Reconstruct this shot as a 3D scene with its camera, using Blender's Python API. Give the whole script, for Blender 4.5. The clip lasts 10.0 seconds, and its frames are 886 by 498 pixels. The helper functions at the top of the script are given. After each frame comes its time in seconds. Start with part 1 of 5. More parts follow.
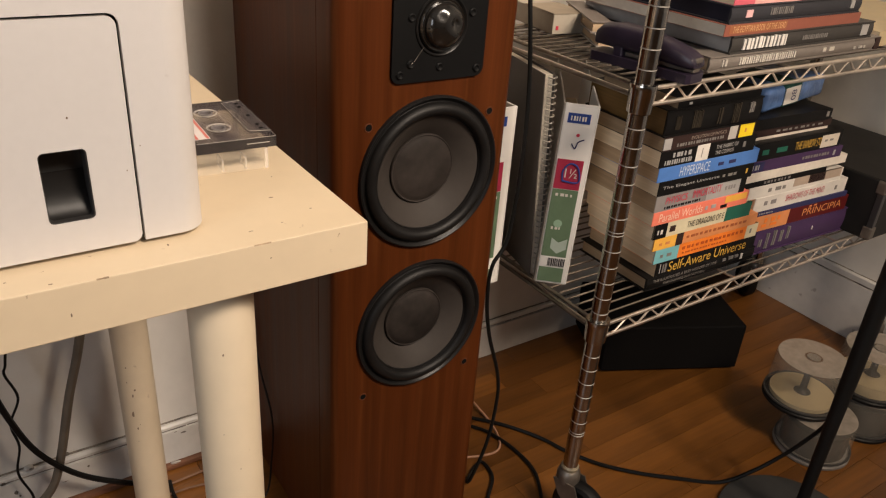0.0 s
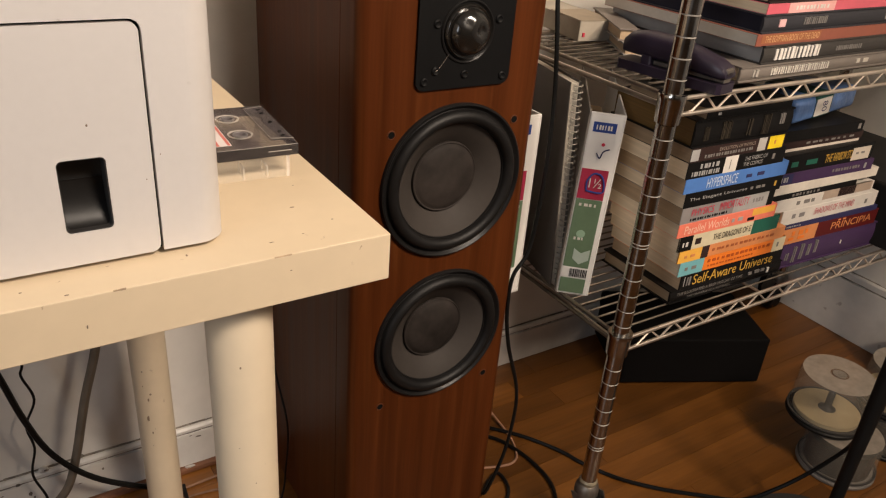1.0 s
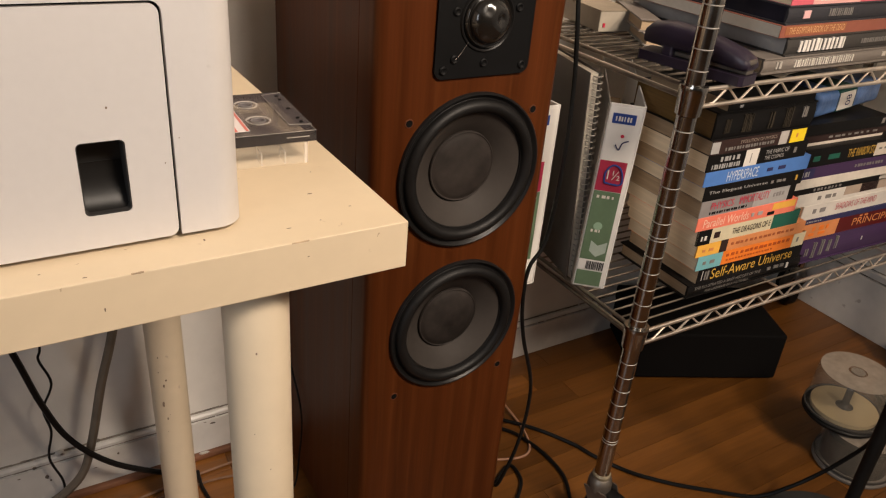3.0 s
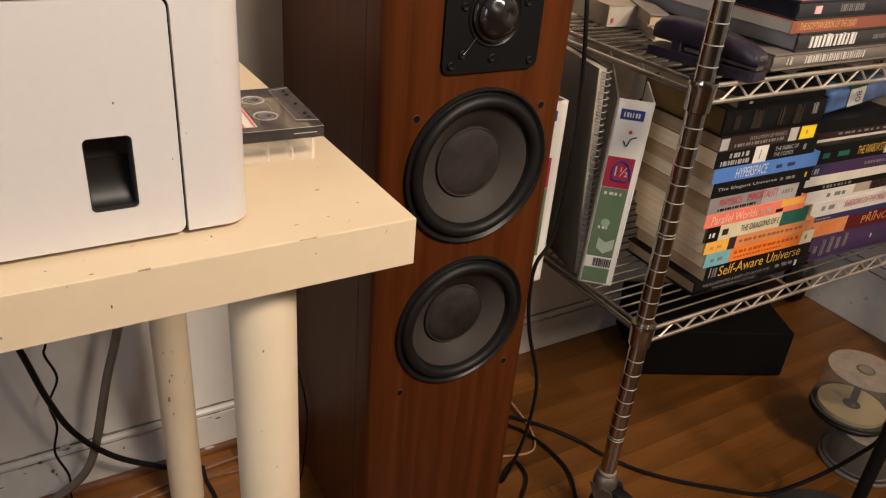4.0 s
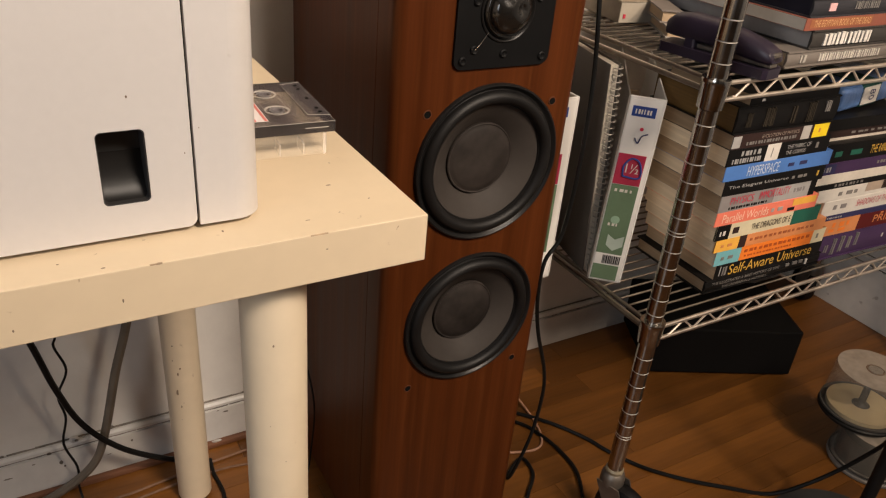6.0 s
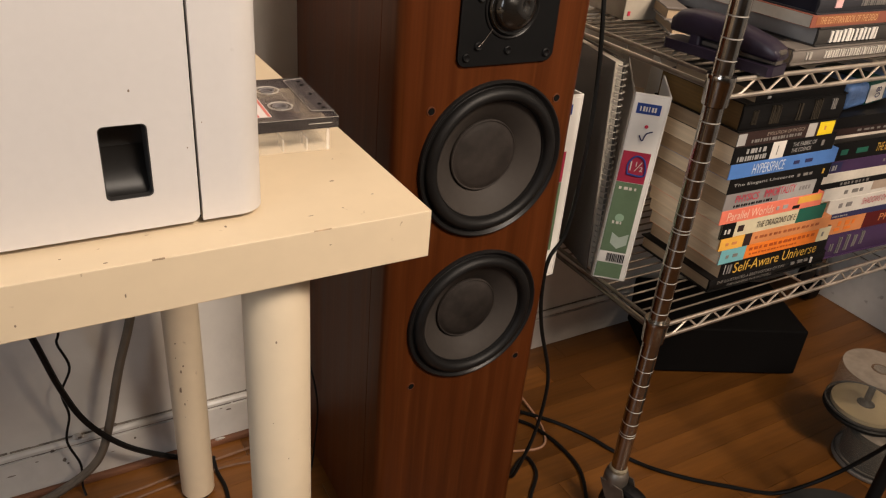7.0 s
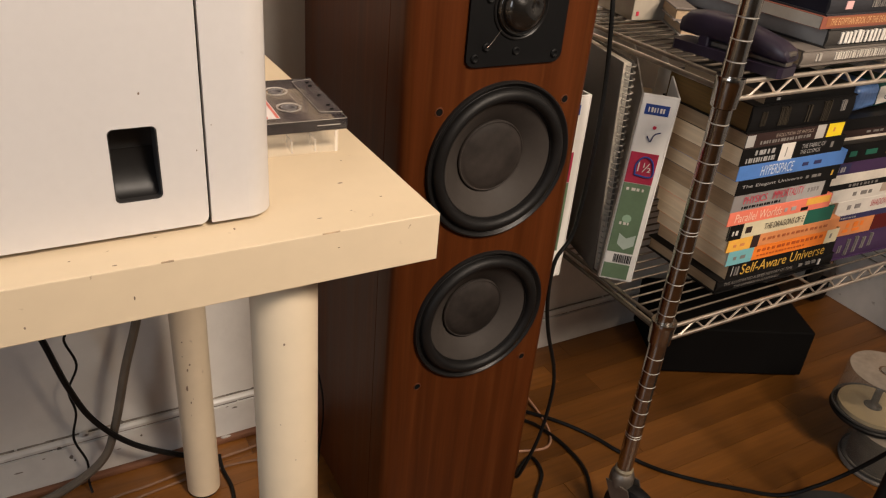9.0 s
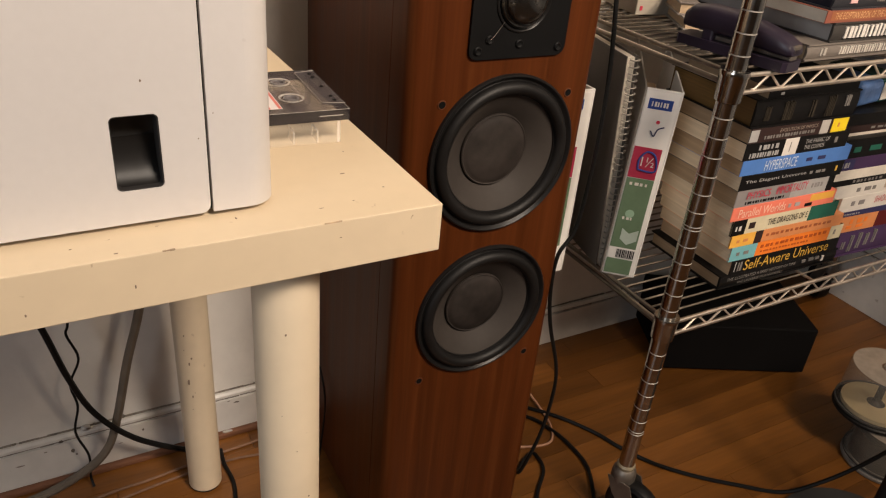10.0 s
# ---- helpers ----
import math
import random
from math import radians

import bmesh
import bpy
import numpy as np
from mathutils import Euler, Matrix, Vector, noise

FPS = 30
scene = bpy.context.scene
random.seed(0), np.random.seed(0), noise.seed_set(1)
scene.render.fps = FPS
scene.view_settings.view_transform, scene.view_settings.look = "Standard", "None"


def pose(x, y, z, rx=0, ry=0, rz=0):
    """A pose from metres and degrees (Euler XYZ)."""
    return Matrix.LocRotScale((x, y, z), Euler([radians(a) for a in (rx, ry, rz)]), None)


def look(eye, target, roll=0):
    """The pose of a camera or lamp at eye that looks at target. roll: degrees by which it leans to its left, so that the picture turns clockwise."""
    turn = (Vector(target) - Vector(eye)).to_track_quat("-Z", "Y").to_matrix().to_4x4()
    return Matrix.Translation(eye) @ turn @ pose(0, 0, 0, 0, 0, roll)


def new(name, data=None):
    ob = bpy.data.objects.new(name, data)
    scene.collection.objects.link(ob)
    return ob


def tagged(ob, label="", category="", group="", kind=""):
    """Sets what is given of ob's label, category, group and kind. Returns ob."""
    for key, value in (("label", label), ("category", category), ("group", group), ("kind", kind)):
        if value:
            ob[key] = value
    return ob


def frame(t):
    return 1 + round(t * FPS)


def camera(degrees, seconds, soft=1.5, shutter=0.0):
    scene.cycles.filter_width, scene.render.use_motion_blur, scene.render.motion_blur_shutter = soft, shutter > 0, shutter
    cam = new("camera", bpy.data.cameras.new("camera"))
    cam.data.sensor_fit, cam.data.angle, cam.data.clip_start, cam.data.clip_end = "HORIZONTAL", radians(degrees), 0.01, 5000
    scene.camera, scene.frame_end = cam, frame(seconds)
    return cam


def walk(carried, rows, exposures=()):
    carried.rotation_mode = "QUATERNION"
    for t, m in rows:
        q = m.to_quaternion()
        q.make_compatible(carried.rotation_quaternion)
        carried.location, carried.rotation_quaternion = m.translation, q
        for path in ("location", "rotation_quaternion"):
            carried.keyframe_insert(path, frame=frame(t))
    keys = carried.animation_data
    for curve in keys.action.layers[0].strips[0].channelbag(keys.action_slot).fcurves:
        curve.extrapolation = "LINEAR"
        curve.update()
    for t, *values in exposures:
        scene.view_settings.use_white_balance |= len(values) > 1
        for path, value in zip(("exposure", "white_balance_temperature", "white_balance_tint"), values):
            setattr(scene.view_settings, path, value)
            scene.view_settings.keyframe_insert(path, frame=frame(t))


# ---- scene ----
cam = camera(60.1, 10.0, 1.2)
PATH = [
    (0, (-0.004, 0.011, 1.002), (1.025, 1.45, 0.07), 4.4),
    (0.5, (0.002, 0.026, 0.998), (1.013, 1.479, 0.068), 4.6),
    (1, (0.001, 0.03, 1.002), (0.996, 1.495, 0.072), 4.8),
    (1.5, (0.0, 0.03, 1.001), (0.981, 1.501, 0.065), 4.9),
    (2, (0.0, 0.031, 0.998), (0.972, 1.505, 0.059), 5.0),
    (2.5, (0.0, 0.031, 0.997), (0.966, 1.507, 0.053), 5.0),
    (4, (0.0, 0.039, 0.996), (0.948, 1.514, 0.034), 5.1),
    (4.5, (0.0, 0.036, 0.993), (0.942, 1.511, 0.025), 5.1),
    (5, (-0.002, 0.038, 0.994), (0.938, 1.512, 0.023), 5.2),
    (5.5, (-0.002, 0.041, 0.996), (0.934, 1.517, 0.022), 5.3),
    (7, (-0.001, 0.044, 0.992), (0.922, 1.526, 0.015), 5.3),
    (7.5, (-0.001, 0.044, 0.99), (0.918, 1.527, 0.013), 5.2),
    (8, (-0.002, 0.045, 0.992), (0.914, 1.529, 0.013), 5.3),
    (8.5, (-0.003, 0.047, 0.995), (0.911, 1.531, 0.014), 5.4),
    (9, (-0.002, 0.048, 0.995), (0.908, 1.532, 0.011), 5.4),
    (9.5, (-0.002, 0.049, 0.99), (0.906, 1.534, 0.004), 5.4),
    (10, (-0.002, 0.047, 0.989), (0.902, 1.532, 0.001), 5.5),
]
walk(cam, [(t, look(e, a, r)) for t, e, a, r in PATH])

# ---- light: two added, unseen floor lamps behind the camera, and an assumed west-wall window ----
world = bpy.data.worlds.new("world")
scene.world = world
world.use_nodes = True
world.node_tree.nodes["Background"].inputs[0].default_value = (0.9, 0.85, 0.8, 1)
world.node_tree.nodes["Background"].inputs[1].default_value = 0.005
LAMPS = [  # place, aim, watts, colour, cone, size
    ((0.66, -0.85, 2.25), (0.26, 0.60, 0.92), 204.0, (1.0, 0.85, 0.72), 60, 0.27),
    # second lamp is an added fill that brightens the shelves
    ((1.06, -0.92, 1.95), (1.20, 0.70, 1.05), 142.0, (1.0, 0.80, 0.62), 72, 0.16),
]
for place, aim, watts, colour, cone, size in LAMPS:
    lamp_data = bpy.data.lights.new("added_lamp_light", "SPOT")
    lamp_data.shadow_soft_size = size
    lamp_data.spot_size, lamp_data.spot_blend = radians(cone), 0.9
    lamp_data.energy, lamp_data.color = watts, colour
    new("added_lamp_light", lamp_data).matrix_world = look(place, aim)
sky_data = bpy.data.lights.new("window_daylight", "AREA")
sky_data.shape, sky_data.size, sky_data.size_y = "RECTANGLE", 1.2, 1.1
sky_data.energy, sky_data.color = 24.0, (0.90, 0.94, 1.0)
sky_light = new("window_daylight", sky_data)
sky_light.matrix_world = pose(-2.02, -0.80, 1.50, 0, -90, 0)
scene.view_settings.exposure = 0.0


# ---- materials ----
def mat(name, base, rough=0.5, metal=0.0, vary=0.12, scale=6.0, fine=60.0, bump=0.1, stretch=(1, 1, 1), bump_scale=0.002, spec=0.5, coat=0.0, tint=None, island=0.0):
    """A surface with variation at two scales: broad stains and fine grain, and a fine relief."""
    m = bpy.data.materials.new(name)
    m.use_nodes = True
    nt = m.node_tree
    n, l = nt.nodes, nt.links
    b = n["Principled BSDF"]
    b.inputs["Roughness"].default_value = rough
    b.inputs["Metallic"].default_value = metal
    b.inputs["Specular IOR Level"].default_value = spec
    b.inputs["Coat Weight"].default_value = coat
    b.inputs["Coat Roughness"].default_value = 0.2
    tc = n.new("ShaderNodeTexCoord")
    mp = n.new("ShaderNodeMapping")
    mp.inputs["Scale"].default_value = stretch
    l.new(tc.outputs["Object"], mp.inputs["Vector"])
    broad, grain = n.new("ShaderNodeTexNoise"), n.new("ShaderNodeTexNoise")
    for t, s in ((broad, scale), (grain, fine)):
        t.inputs["Scale"].default_value = s
        t.inputs["Detail"].default_value = 4
        l.new(mp.outputs[0], t.inputs["Vector"])
    mix = n.new("ShaderNodeMix")
    mix.data_type = "RGBA"
    dark = tint or tuple(c * (1 - 2.2 * vary) for c in base)
    mix.inputs[6].default_value = (*[max(0, c) for c in dark], 1)
    mix.inputs[7].default_value = (*[min(1, c * (1 + vary)) for c in base], 1)
    add = n.new("ShaderNodeMath")
    add.operation = "MULTIPLY_ADD"
    l.new(grain.outputs["Fac"], add.inputs[0])
    add.inputs[1].default_value = 0.55
    mr = n.new("ShaderNodeMapRange")
    mr.inputs["From Min"].default_value, mr.inputs["From Max"].default_value = 0.3, 0.7
    mr.inputs["To Min"].default_value, mr.inputs["To Max"].default_value = 0.0, 0.6
    l.new(broad.outputs["Fac"], mr.inputs["Value"])
    l.new(mr.outputs[0], add.inputs[2])
    l.new(add.outputs[0], mix.inputs[0])
    out = mix.outputs[2]
    if island:
        oi = n.new("ShaderNodeObjectInfo")
        hs = n.new("ShaderNodeHueSaturation")
        r2 = n.new("ShaderNodeMapRange")
        r2.inputs["To Min"].default_value, r2.inputs["To Max"].default_value = 1 - island, 1 + island
        l.new(oi.outputs["Random"], r2.inputs["Value"])
        l.new(r2.outputs[0], hs.inputs["Value"])
        l.new(out, hs.inputs["Color"])
        out = hs.outputs[0]
    l.new(out, b.inputs["Base Color"])
    rr = n.new("ShaderNodeMapRange")
    rr.inputs["To Min"].default_value, rr.inputs["To Max"].default_value = max(0.02, rough - 0.1), min(1, rough + 0.12)
    l.new(broad.outputs["Fac"], rr.inputs["Value"])
    l.new(rr.outputs[0], b.inputs["Roughness"])
    if bump:
        bp = n.new("ShaderNodeBump")
        bp.inputs["Strength"].default_value = bump
        bp.inputs["Distance"].default_value = bump_scale
        l.new(grain.outputs["Fac"], bp.inputs["Height"])
        l.new(bp.outputs[0], b.inputs["Normal"])
    return m


def thin(name, color, alpha, rough):
    """Thin transparent plastic with a gloss: part of the light passes straight through."""
    m = bpy.data.materials.new(name)
    m.use_nodes = True
    nt = m.node_tree
    b = nt.nodes["Principled BSDF"]
    b.inputs["Base Color"].default_value = (*color, 1)
    b.inputs["Roughness"].default_value = rough
    tc, n = nt.nodes.new("ShaderNodeTexCoord"), nt.nodes.new("ShaderNodeTexNoise")
    n.inputs["Scale"].default_value = 55
    r = nt.nodes.new("ShaderNodeMapRange")
    r.inputs["To Min"].default_value, r.inputs["To Max"].default_value = alpha * 0.65, alpha * 1.35
    nt.links.new(tc.outputs["Object"], n.inputs["Vector"])
    nt.links.new(n.outputs["Fac"], r.inputs["Value"])
    nt.links.new(r.outputs[0], b.inputs["Alpha"])
    return m


def spots(m, color, scale=26.0, edge=0.13, strength=0.8, broad=4.0):
    """Adds sparse dark chips and specks over a material."""
    nt = m.node_tree
    n, l = nt.nodes, nt.links
    b = n["Principled BSDF"]
    old = b.inputs["Base Color"].links[0].from_socket
    tc = n.new("ShaderNodeTexCoord")
    v = n.new("ShaderNodeTexVoronoi")
    v.inputs["Scale"].default_value = scale
    warp = n.new("ShaderNodeTexNoise")
    warp.inputs["Scale"].default_value = scale * 3
    addv = n.new("ShaderNodeMixRGB")
    addv.blend_type = "ADD"
    addv.inputs[0].default_value = 0.02
    l.new(tc.outputs["Object"], warp.inputs["Vector"])
    l.new(tc.outputs["Object"], addv.inputs[1])
    l.new(warp.outputs["Color"], addv.inputs[2])
    l.new(addv.outputs[0], v.inputs["Vector"])
    r = n.new("ShaderNodeMapRange")
    r.inputs["From Min"].default_value, r.inputs["From Max"].default_value = edge * 0.6, edge
    r.inputs["To Min"].default_value, r.inputs["To Max"].default_value = strength, 0.0
    l.new(v.outputs["Distance"], r.inputs["Value"])
    gate = n.new("ShaderNodeTexNoise")
    gate.inputs["Scale"].default_value = broad
    l.new(tc.outputs["Object"], gate.inputs["Vector"])
    g2 = n.new("ShaderNodeMapRange")
    g2.inputs["From Min"].default_value, g2.inputs["From Max"].default_value = 0.5, 0.58
    l.new(gate.outputs["Fac"], g2.inputs["Value"])
    mul = n.new("ShaderNodeMath")
    mul.operation = "MULTIPLY"
    l.new(r.outputs[0], mul.inputs[0])
    l.new(g2.outputs[0], mul.inputs[1])
    mx = n.new("ShaderNodeMixRGB")
    mx.inputs[2].default_value = (*color, 1)
    l.new(mul.outputs[0], mx.inputs[0])
    l.new(old, mx.inputs[1])
    l.new(mx.outputs[0], b.inputs["Base Color"])
    return m


wall_paint = spots(mat("wall_paint", (0.70, 0.66, 0.605), 0.6, vary=0.1, scale=3.5, fine=25, bump=0.35, bump_scale=0.004), (0.22, 0.19, 0.16), 9, 0.1, 0.45, 3)
trim_paint = spots(mat("trim_paint", (0.66, 0.63, 0.59), 0.45, vary=0.1, scale=5, fine=40, bump=0.35, bump_scale=0.003), (0.22, 0.18, 0.15), 26, 0.17, 0.5, 8)
# unseen ceiling and far walls, toned dark to cut bounced light
ceiling_paint = mat("ceiling_paint", (0.50, 0.47, 0.43), 0.8, vary=0.05)
far_dimmed_paint = mat("far_wall_dimmed_paint", (0.26, 0.235, 0.205), 0.8, vary=0.08)
plank_wood = spots(mat("plank_wood", (0.168, 0.063, 0.0118), 0.36, vary=0.30, scale=9, fine=55, bump=0.25, bump_scale=0.0012, stretch=(0.16, 2.4, 1), island=0.30), (0.045, 0.019, 0.008), 19, 0.15, 0.5, 7)
veneer = mat("mahogany_veneer", (0.072, 0.0185, 0.0042), 0.40, vary=0.12, scale=9, fine=70, bump=0.08, bump_scale=0.0006, stretch=(5, 5, 0.12), spec=0.12, tint=(0.034, 0.0085, 0.0020))


def grain_lines(m, pale, scale=70.0, strength=0.5):
    """Adds fine pale pores and streaks along z to a veneer."""
    nt = m.node_tree
    n, l = nt.nodes, nt.links
    b = n["Principled BSDF"]
    old = b.inputs["Base Color"].links[0].from_socket
    tc, mp, t, r = n.new("ShaderNodeTexCoord"), n.new("ShaderNodeMapping"), n.new("ShaderNodeTexNoise"), n.new("ShaderNodeMapRange")
    mp.inputs["Scale"].default_value = (1, 1, 0.035)
    t.inputs["Scale"].default_value, t.inputs["Detail"].default_value = scale, 6
    r.inputs["From Min"].default_value, r.inputs["From Max"].default_value = 0.52, 0.72
    r.inputs["To Max"].default_value = strength
    mx = n.new("ShaderNodeMixRGB")
    mx.inputs[2].default_value = (*pale, 1)
    l.new(tc.outputs["Object"], mp.inputs["Vector"])
    l.new(mp.outputs[0], t.inputs["Vector"])
    l.new(t.outputs["Fac"], r.inputs["Value"])
    l.new(r.outputs[0], mx.inputs[0])
    l.new(old, mx.inputs[1])
    l.new(mx.outputs[0], b.inputs["Base Color"])


grain_lines(veneer, (0.110, 0.036, 0.0095), 110.0, 0.38)
cream_laminate = spots(mat("cream_laminate", (0.72, 0.58, 0.40), 0.42, vary=0.045, scale=5, fine=60, bump=0.05, bump_scale=0.0005), (0.30, 0.18, 0.10), 46, 0.075, 0.6, 16)
cream_leg = spots(mat("cream_leg_paint", (0.70, 0.58, 0.42), 0.36, vary=0.05, scale=7, fine=50, bump=0.06, bump_scale=0.0006), (0.30, 0.20, 0.13), 30, 0.10, 0.6, 8)
printer_white = spots(mat("printer_white", (0.635, 0.598, 0.572), 0.42, vary=0.03, scale=4, fine=160, bump=0.04, bump_scale=0.0004), (0.25, 0.2, 0.16), 22, 0.05, 0.7, 6)
printer_dark = mat("printer_dark", (0.03, 0.028, 0.027), 0.5, vary=0.1)
seam_dark = mat("seam_dark", (0.006, 0.0055, 0.005), 0.9, vary=0.1, spec=0.05)
rubber = mat("black_rubber", (0.0065, 0.006, 0.006), 0.5, vary=0.2, scale=15, bump=0.08, spec=0.26)
frame_black = mat("black_driver_frame", (0.009, 0.0085, 0.0085), 0.36, vary=0.15, scale=12, bump=0.05, spec=0.22)
cone_grey = mat("grey_cone", (0.043, 0.0365, 0.0325), 0.6, vary=0.12, scale=12, fine=140, bump=0.12, bump_scale=0.0005, spec=0.15)
cap_grey = mat("dusty_cap", (0.027, 0.0220, 0.0195), 0.65, vary=0.42, scale=18, fine=90, bump=0.1, bump_scale=0.0005, spec=0.15)
plate_black = mat("black_plate", (0.0045, 0.0045, 0.0048), 0.55, vary=0.12, scale=12, fine=160, bump=0.1, bump_scale=0.0004, spec=0.14)
dome_gloss = mat("glossy_dome", (0.009, 0.008, 0.007), 0.10, 0.0, vary=0.1, bump=0.02, coat=0.6)
steel = mat("dark_screw", (0.10, 0.10, 0.10), 0.35, 0.8, vary=0.15)
chrome = mat("chrome", (0.46, 0.435, 0.40), 0.17, 1.0, vary=0.14, scale=14, fine=90, bump=0.05, bump_scale=0.0005)
wire_chrome = mat("chrome_wire", (0.80, 0.71, 0.61), 0.38, 1.0, vary=0.16, scale=18, fine=90, bump=0.05, bump_scale=0.0004)
# deck wires: dust, and the shade over the shelves, in one darker base
deck_chrome = mat("dusty_shaded_chrome_wire", (0.28, 0.24, 0.195), 0.40, 0.9, vary=0.3, scale=18, fine=90, bump=0.05, bump_scale=0.0004)
zigzag_chrome = mat("dull_chrome_wire", (0.62, 0.54, 0.46), 0.55, 0.85, vary=0.2, scale=18, fine=90, bump=0.05, bump_scale=0.0004)
# upper deck: grime plus the shadow from above put into the colour
grimy_shaded_chrome = mat("grimy_shaded_chrome_wire", (0.13, 0.108, 0.085), 0.6, 0.6, vary=0.35, scale=18, fine=90, bump=0.1, bump_scale=0.0004)
dull_metal = mat("dull_castor_metal", (0.19, 0.165, 0.14), 0.42, 0.7, vary=0.2, scale=25)
black_plastic = mat("black_plastic", (0.008, 0.008, 0.008), 0.5, vary=0.15, scale=14, bump=0.1, spec=0.22)
matt_black = mat("matt_black_cabinet", (0.004, 0.0035, 0.0035), 0.8, vary=0.15, scale=8, spec=0.12)
case_black = mat("black_case", (0.014, 0.013, 0.012), 0.55, vary=0.25, scale=10, spec=0.22)
stand_iron = mat("cast_iron_base", (0.045, 0.045, 0.045), 0.6, vary=0.15, scale=16, bump=0.3, bump_scale=0.001, spec=0.22)
cable_black = mat("black_cable", (0.006, 0.006, 0.006), 0.42, vary=0.1, spec=0.22)
cable_grey = mat("brown_grey_hose", (0.13, 0.105, 0.08), 0.55, vary=0.2, scale=20)
# darker and browner than the beige wire
cable_tan = mat("tan_wire", (0.21, 0.115, 0.07), 0.6, vary=0.2, scale=30)
cable_beige = mat("beige_wire", (0.42, 0.23, 0.15), 0.5, vary=0.1)
paper = mat("page_edges", (0.68, 0.56, 0.40), 0.85, vary=0.10, scale=6, fine=30, bump=0.5, bump_scale=0.0012, stretch=(1, 1, 45), island=0.18)
paper_old = mat("old_page_edges", (0.37, 0.265, 0.165), 0.85, vary=0.14, scale=6, fine=30, bump=0.5, bump_scale=0.0012, stretch=(1, 1, 45), island=0.25)
paper_gold = mat("gilt_page_edges", (0.15, 0.085, 0.022), 0.5, 0.3, vary=0.16, scale=8, fine=30, bump=0.4, bump_scale=0.001, stretch=(1, 1, 45))
smoke = thin("smoky_plastic", (0.15, 0.125, 0.13), 0.24, 0.10)
clear_plastic = thin("clear_plastic", (0.80, 0.74, 0.64), 0.09, 0.1)
cloudy_plastic = thin("cloudy_plastic", (0.44, 0.39, 0.32), 0.11, 0.14)
clear_edge = thin("clear_plastic_edge", (0.84, 0.78, 0.70), 0.36, 0.12)
disc_silver = mat("disc_silver", (0.66, 0.52, 0.30), 0.32, 0.45, vary=0.12, scale=10)
card_white = mat("white_card", (0.70, 0.68, 0.65), 0.6, vary=0.05)
punch_purple = mat("purple_metal", (0.016, 0.0105, 0.022), 0.38, vary=0.15, scale=16)
glow = bpy.data.materials.new("lamp_glass")
glow.use_nodes = True
glow.node_tree.nodes["Principled BSDF"].inputs["Base Color"].default_value = (0.9, 0.85, 0.75, 1)
glow.node_tree.nodes["Principled BSDF"].inputs["Emission Color"].default_value = (1, 0.82, 0.6, 1)
glow.node_tree.nodes["Principled BSDF"].inputs["Emission Strength"].default_value = 25.0

cover_cache = {}


def ink(r, g, b, rough=0.42):
    """Printed cover stock in one colour, lightly worn."""
    key = (r, g, b, rough)
    if key not in cover_cache:
        cover_cache[key] = mat("printed_cover", (r, g, b), rough, vary=0.09, scale=22, fine=150, bump=0.05, bump_scale=0.0004, spec=0.3 if max(r, g, b) > 0.1 else 0.12)
    return cover_cache[key]


# ---- shape helpers ----
def part(name, bm, material, parent=None, label="", smooth=False):
    """Links a bmesh (or a mesh) as one object under a thing or a part."""
    if isinstance(bm, bpy.types.Mesh):
        me = bm
    else:
        bmesh.ops.recalc_face_normals(bm, faces=bm.faces)
        me = bpy.data.meshes.new(name)
        bm.to_mesh(me)
        bm.free()
    if material and not me.materials:
        me.materials.append(material)
    if smooth:
        me.shade_smooth()
        me.set_sharp_from_angle(angle=radians(38))
    ob = new(name, me)
    if parent:
        ob.parent = parent
    if label:
        tagged(ob, label)
    return ob


def thing(name, m, label, category, group="", kind=""):
    ob = new(name)
    ob.empty_display_size = 0.05
    ob.matrix_world = m
    return tagged(ob, label, category, group, kind)


def box(x0, x1, y0, y1, z0, z1, bevel=0.0, segments=2, bm=None):
    bm = bm or bmesh.new()
    m = Matrix.Translation(((x0 + x1) / 2, (y0 + y1) / 2, (z0 + z1) / 2)) @ Matrix.Diagonal((abs(x1 - x0), abs(y1 - y0), abs(z1 - z0), 1))
    made = bmesh.ops.create_cube(bm, size=1, matrix=m)
    if bevel:
        vs = set(made["verts"])
        edges = [e for e in bm.edges if e.verts[0] in vs and e.verts[1] in vs]
        bmesh.ops.bevel(bm, geom=edges, offset=bevel, segments=segments, profile=0.5, affect="EDGES")
    return bm


def lathe(profile, steps=48, m=Matrix.Identity(4), bm=None, closed=False):
    """Turns a profile of (radius, height) round z."""
    bm = bm or bmesh.new()
    rings = []
    for r, z in profile:
        if r < 1e-6:
            rings.append([bm.verts.new(m @ Vector((0, 0, z)))])
        else:
            rings.append([bm.verts.new(m @ Vector((r * math.cos(2 * math.pi * i / steps), r * math.sin(2 * math.pi * i / steps), z))) for i in range(steps)])
    pairs = list(zip(rings, rings[1:])) + ([(rings[-1], rings[0])] if closed else [])
    for a, b in pairs:
        for i in range(steps):
            j = (i + 1) % steps
            if len(a) == 1 and len(b) == 1:
                continue
            if len(a) == 1:
                bm.faces.new((a[0], b[i], b[j]))
            elif len(b) == 1:
                bm.faces.new((a[i], b[0], a[j]))
            else:
                bm.faces.new((a[i], b[i], b[j], a[j]))
    return bm


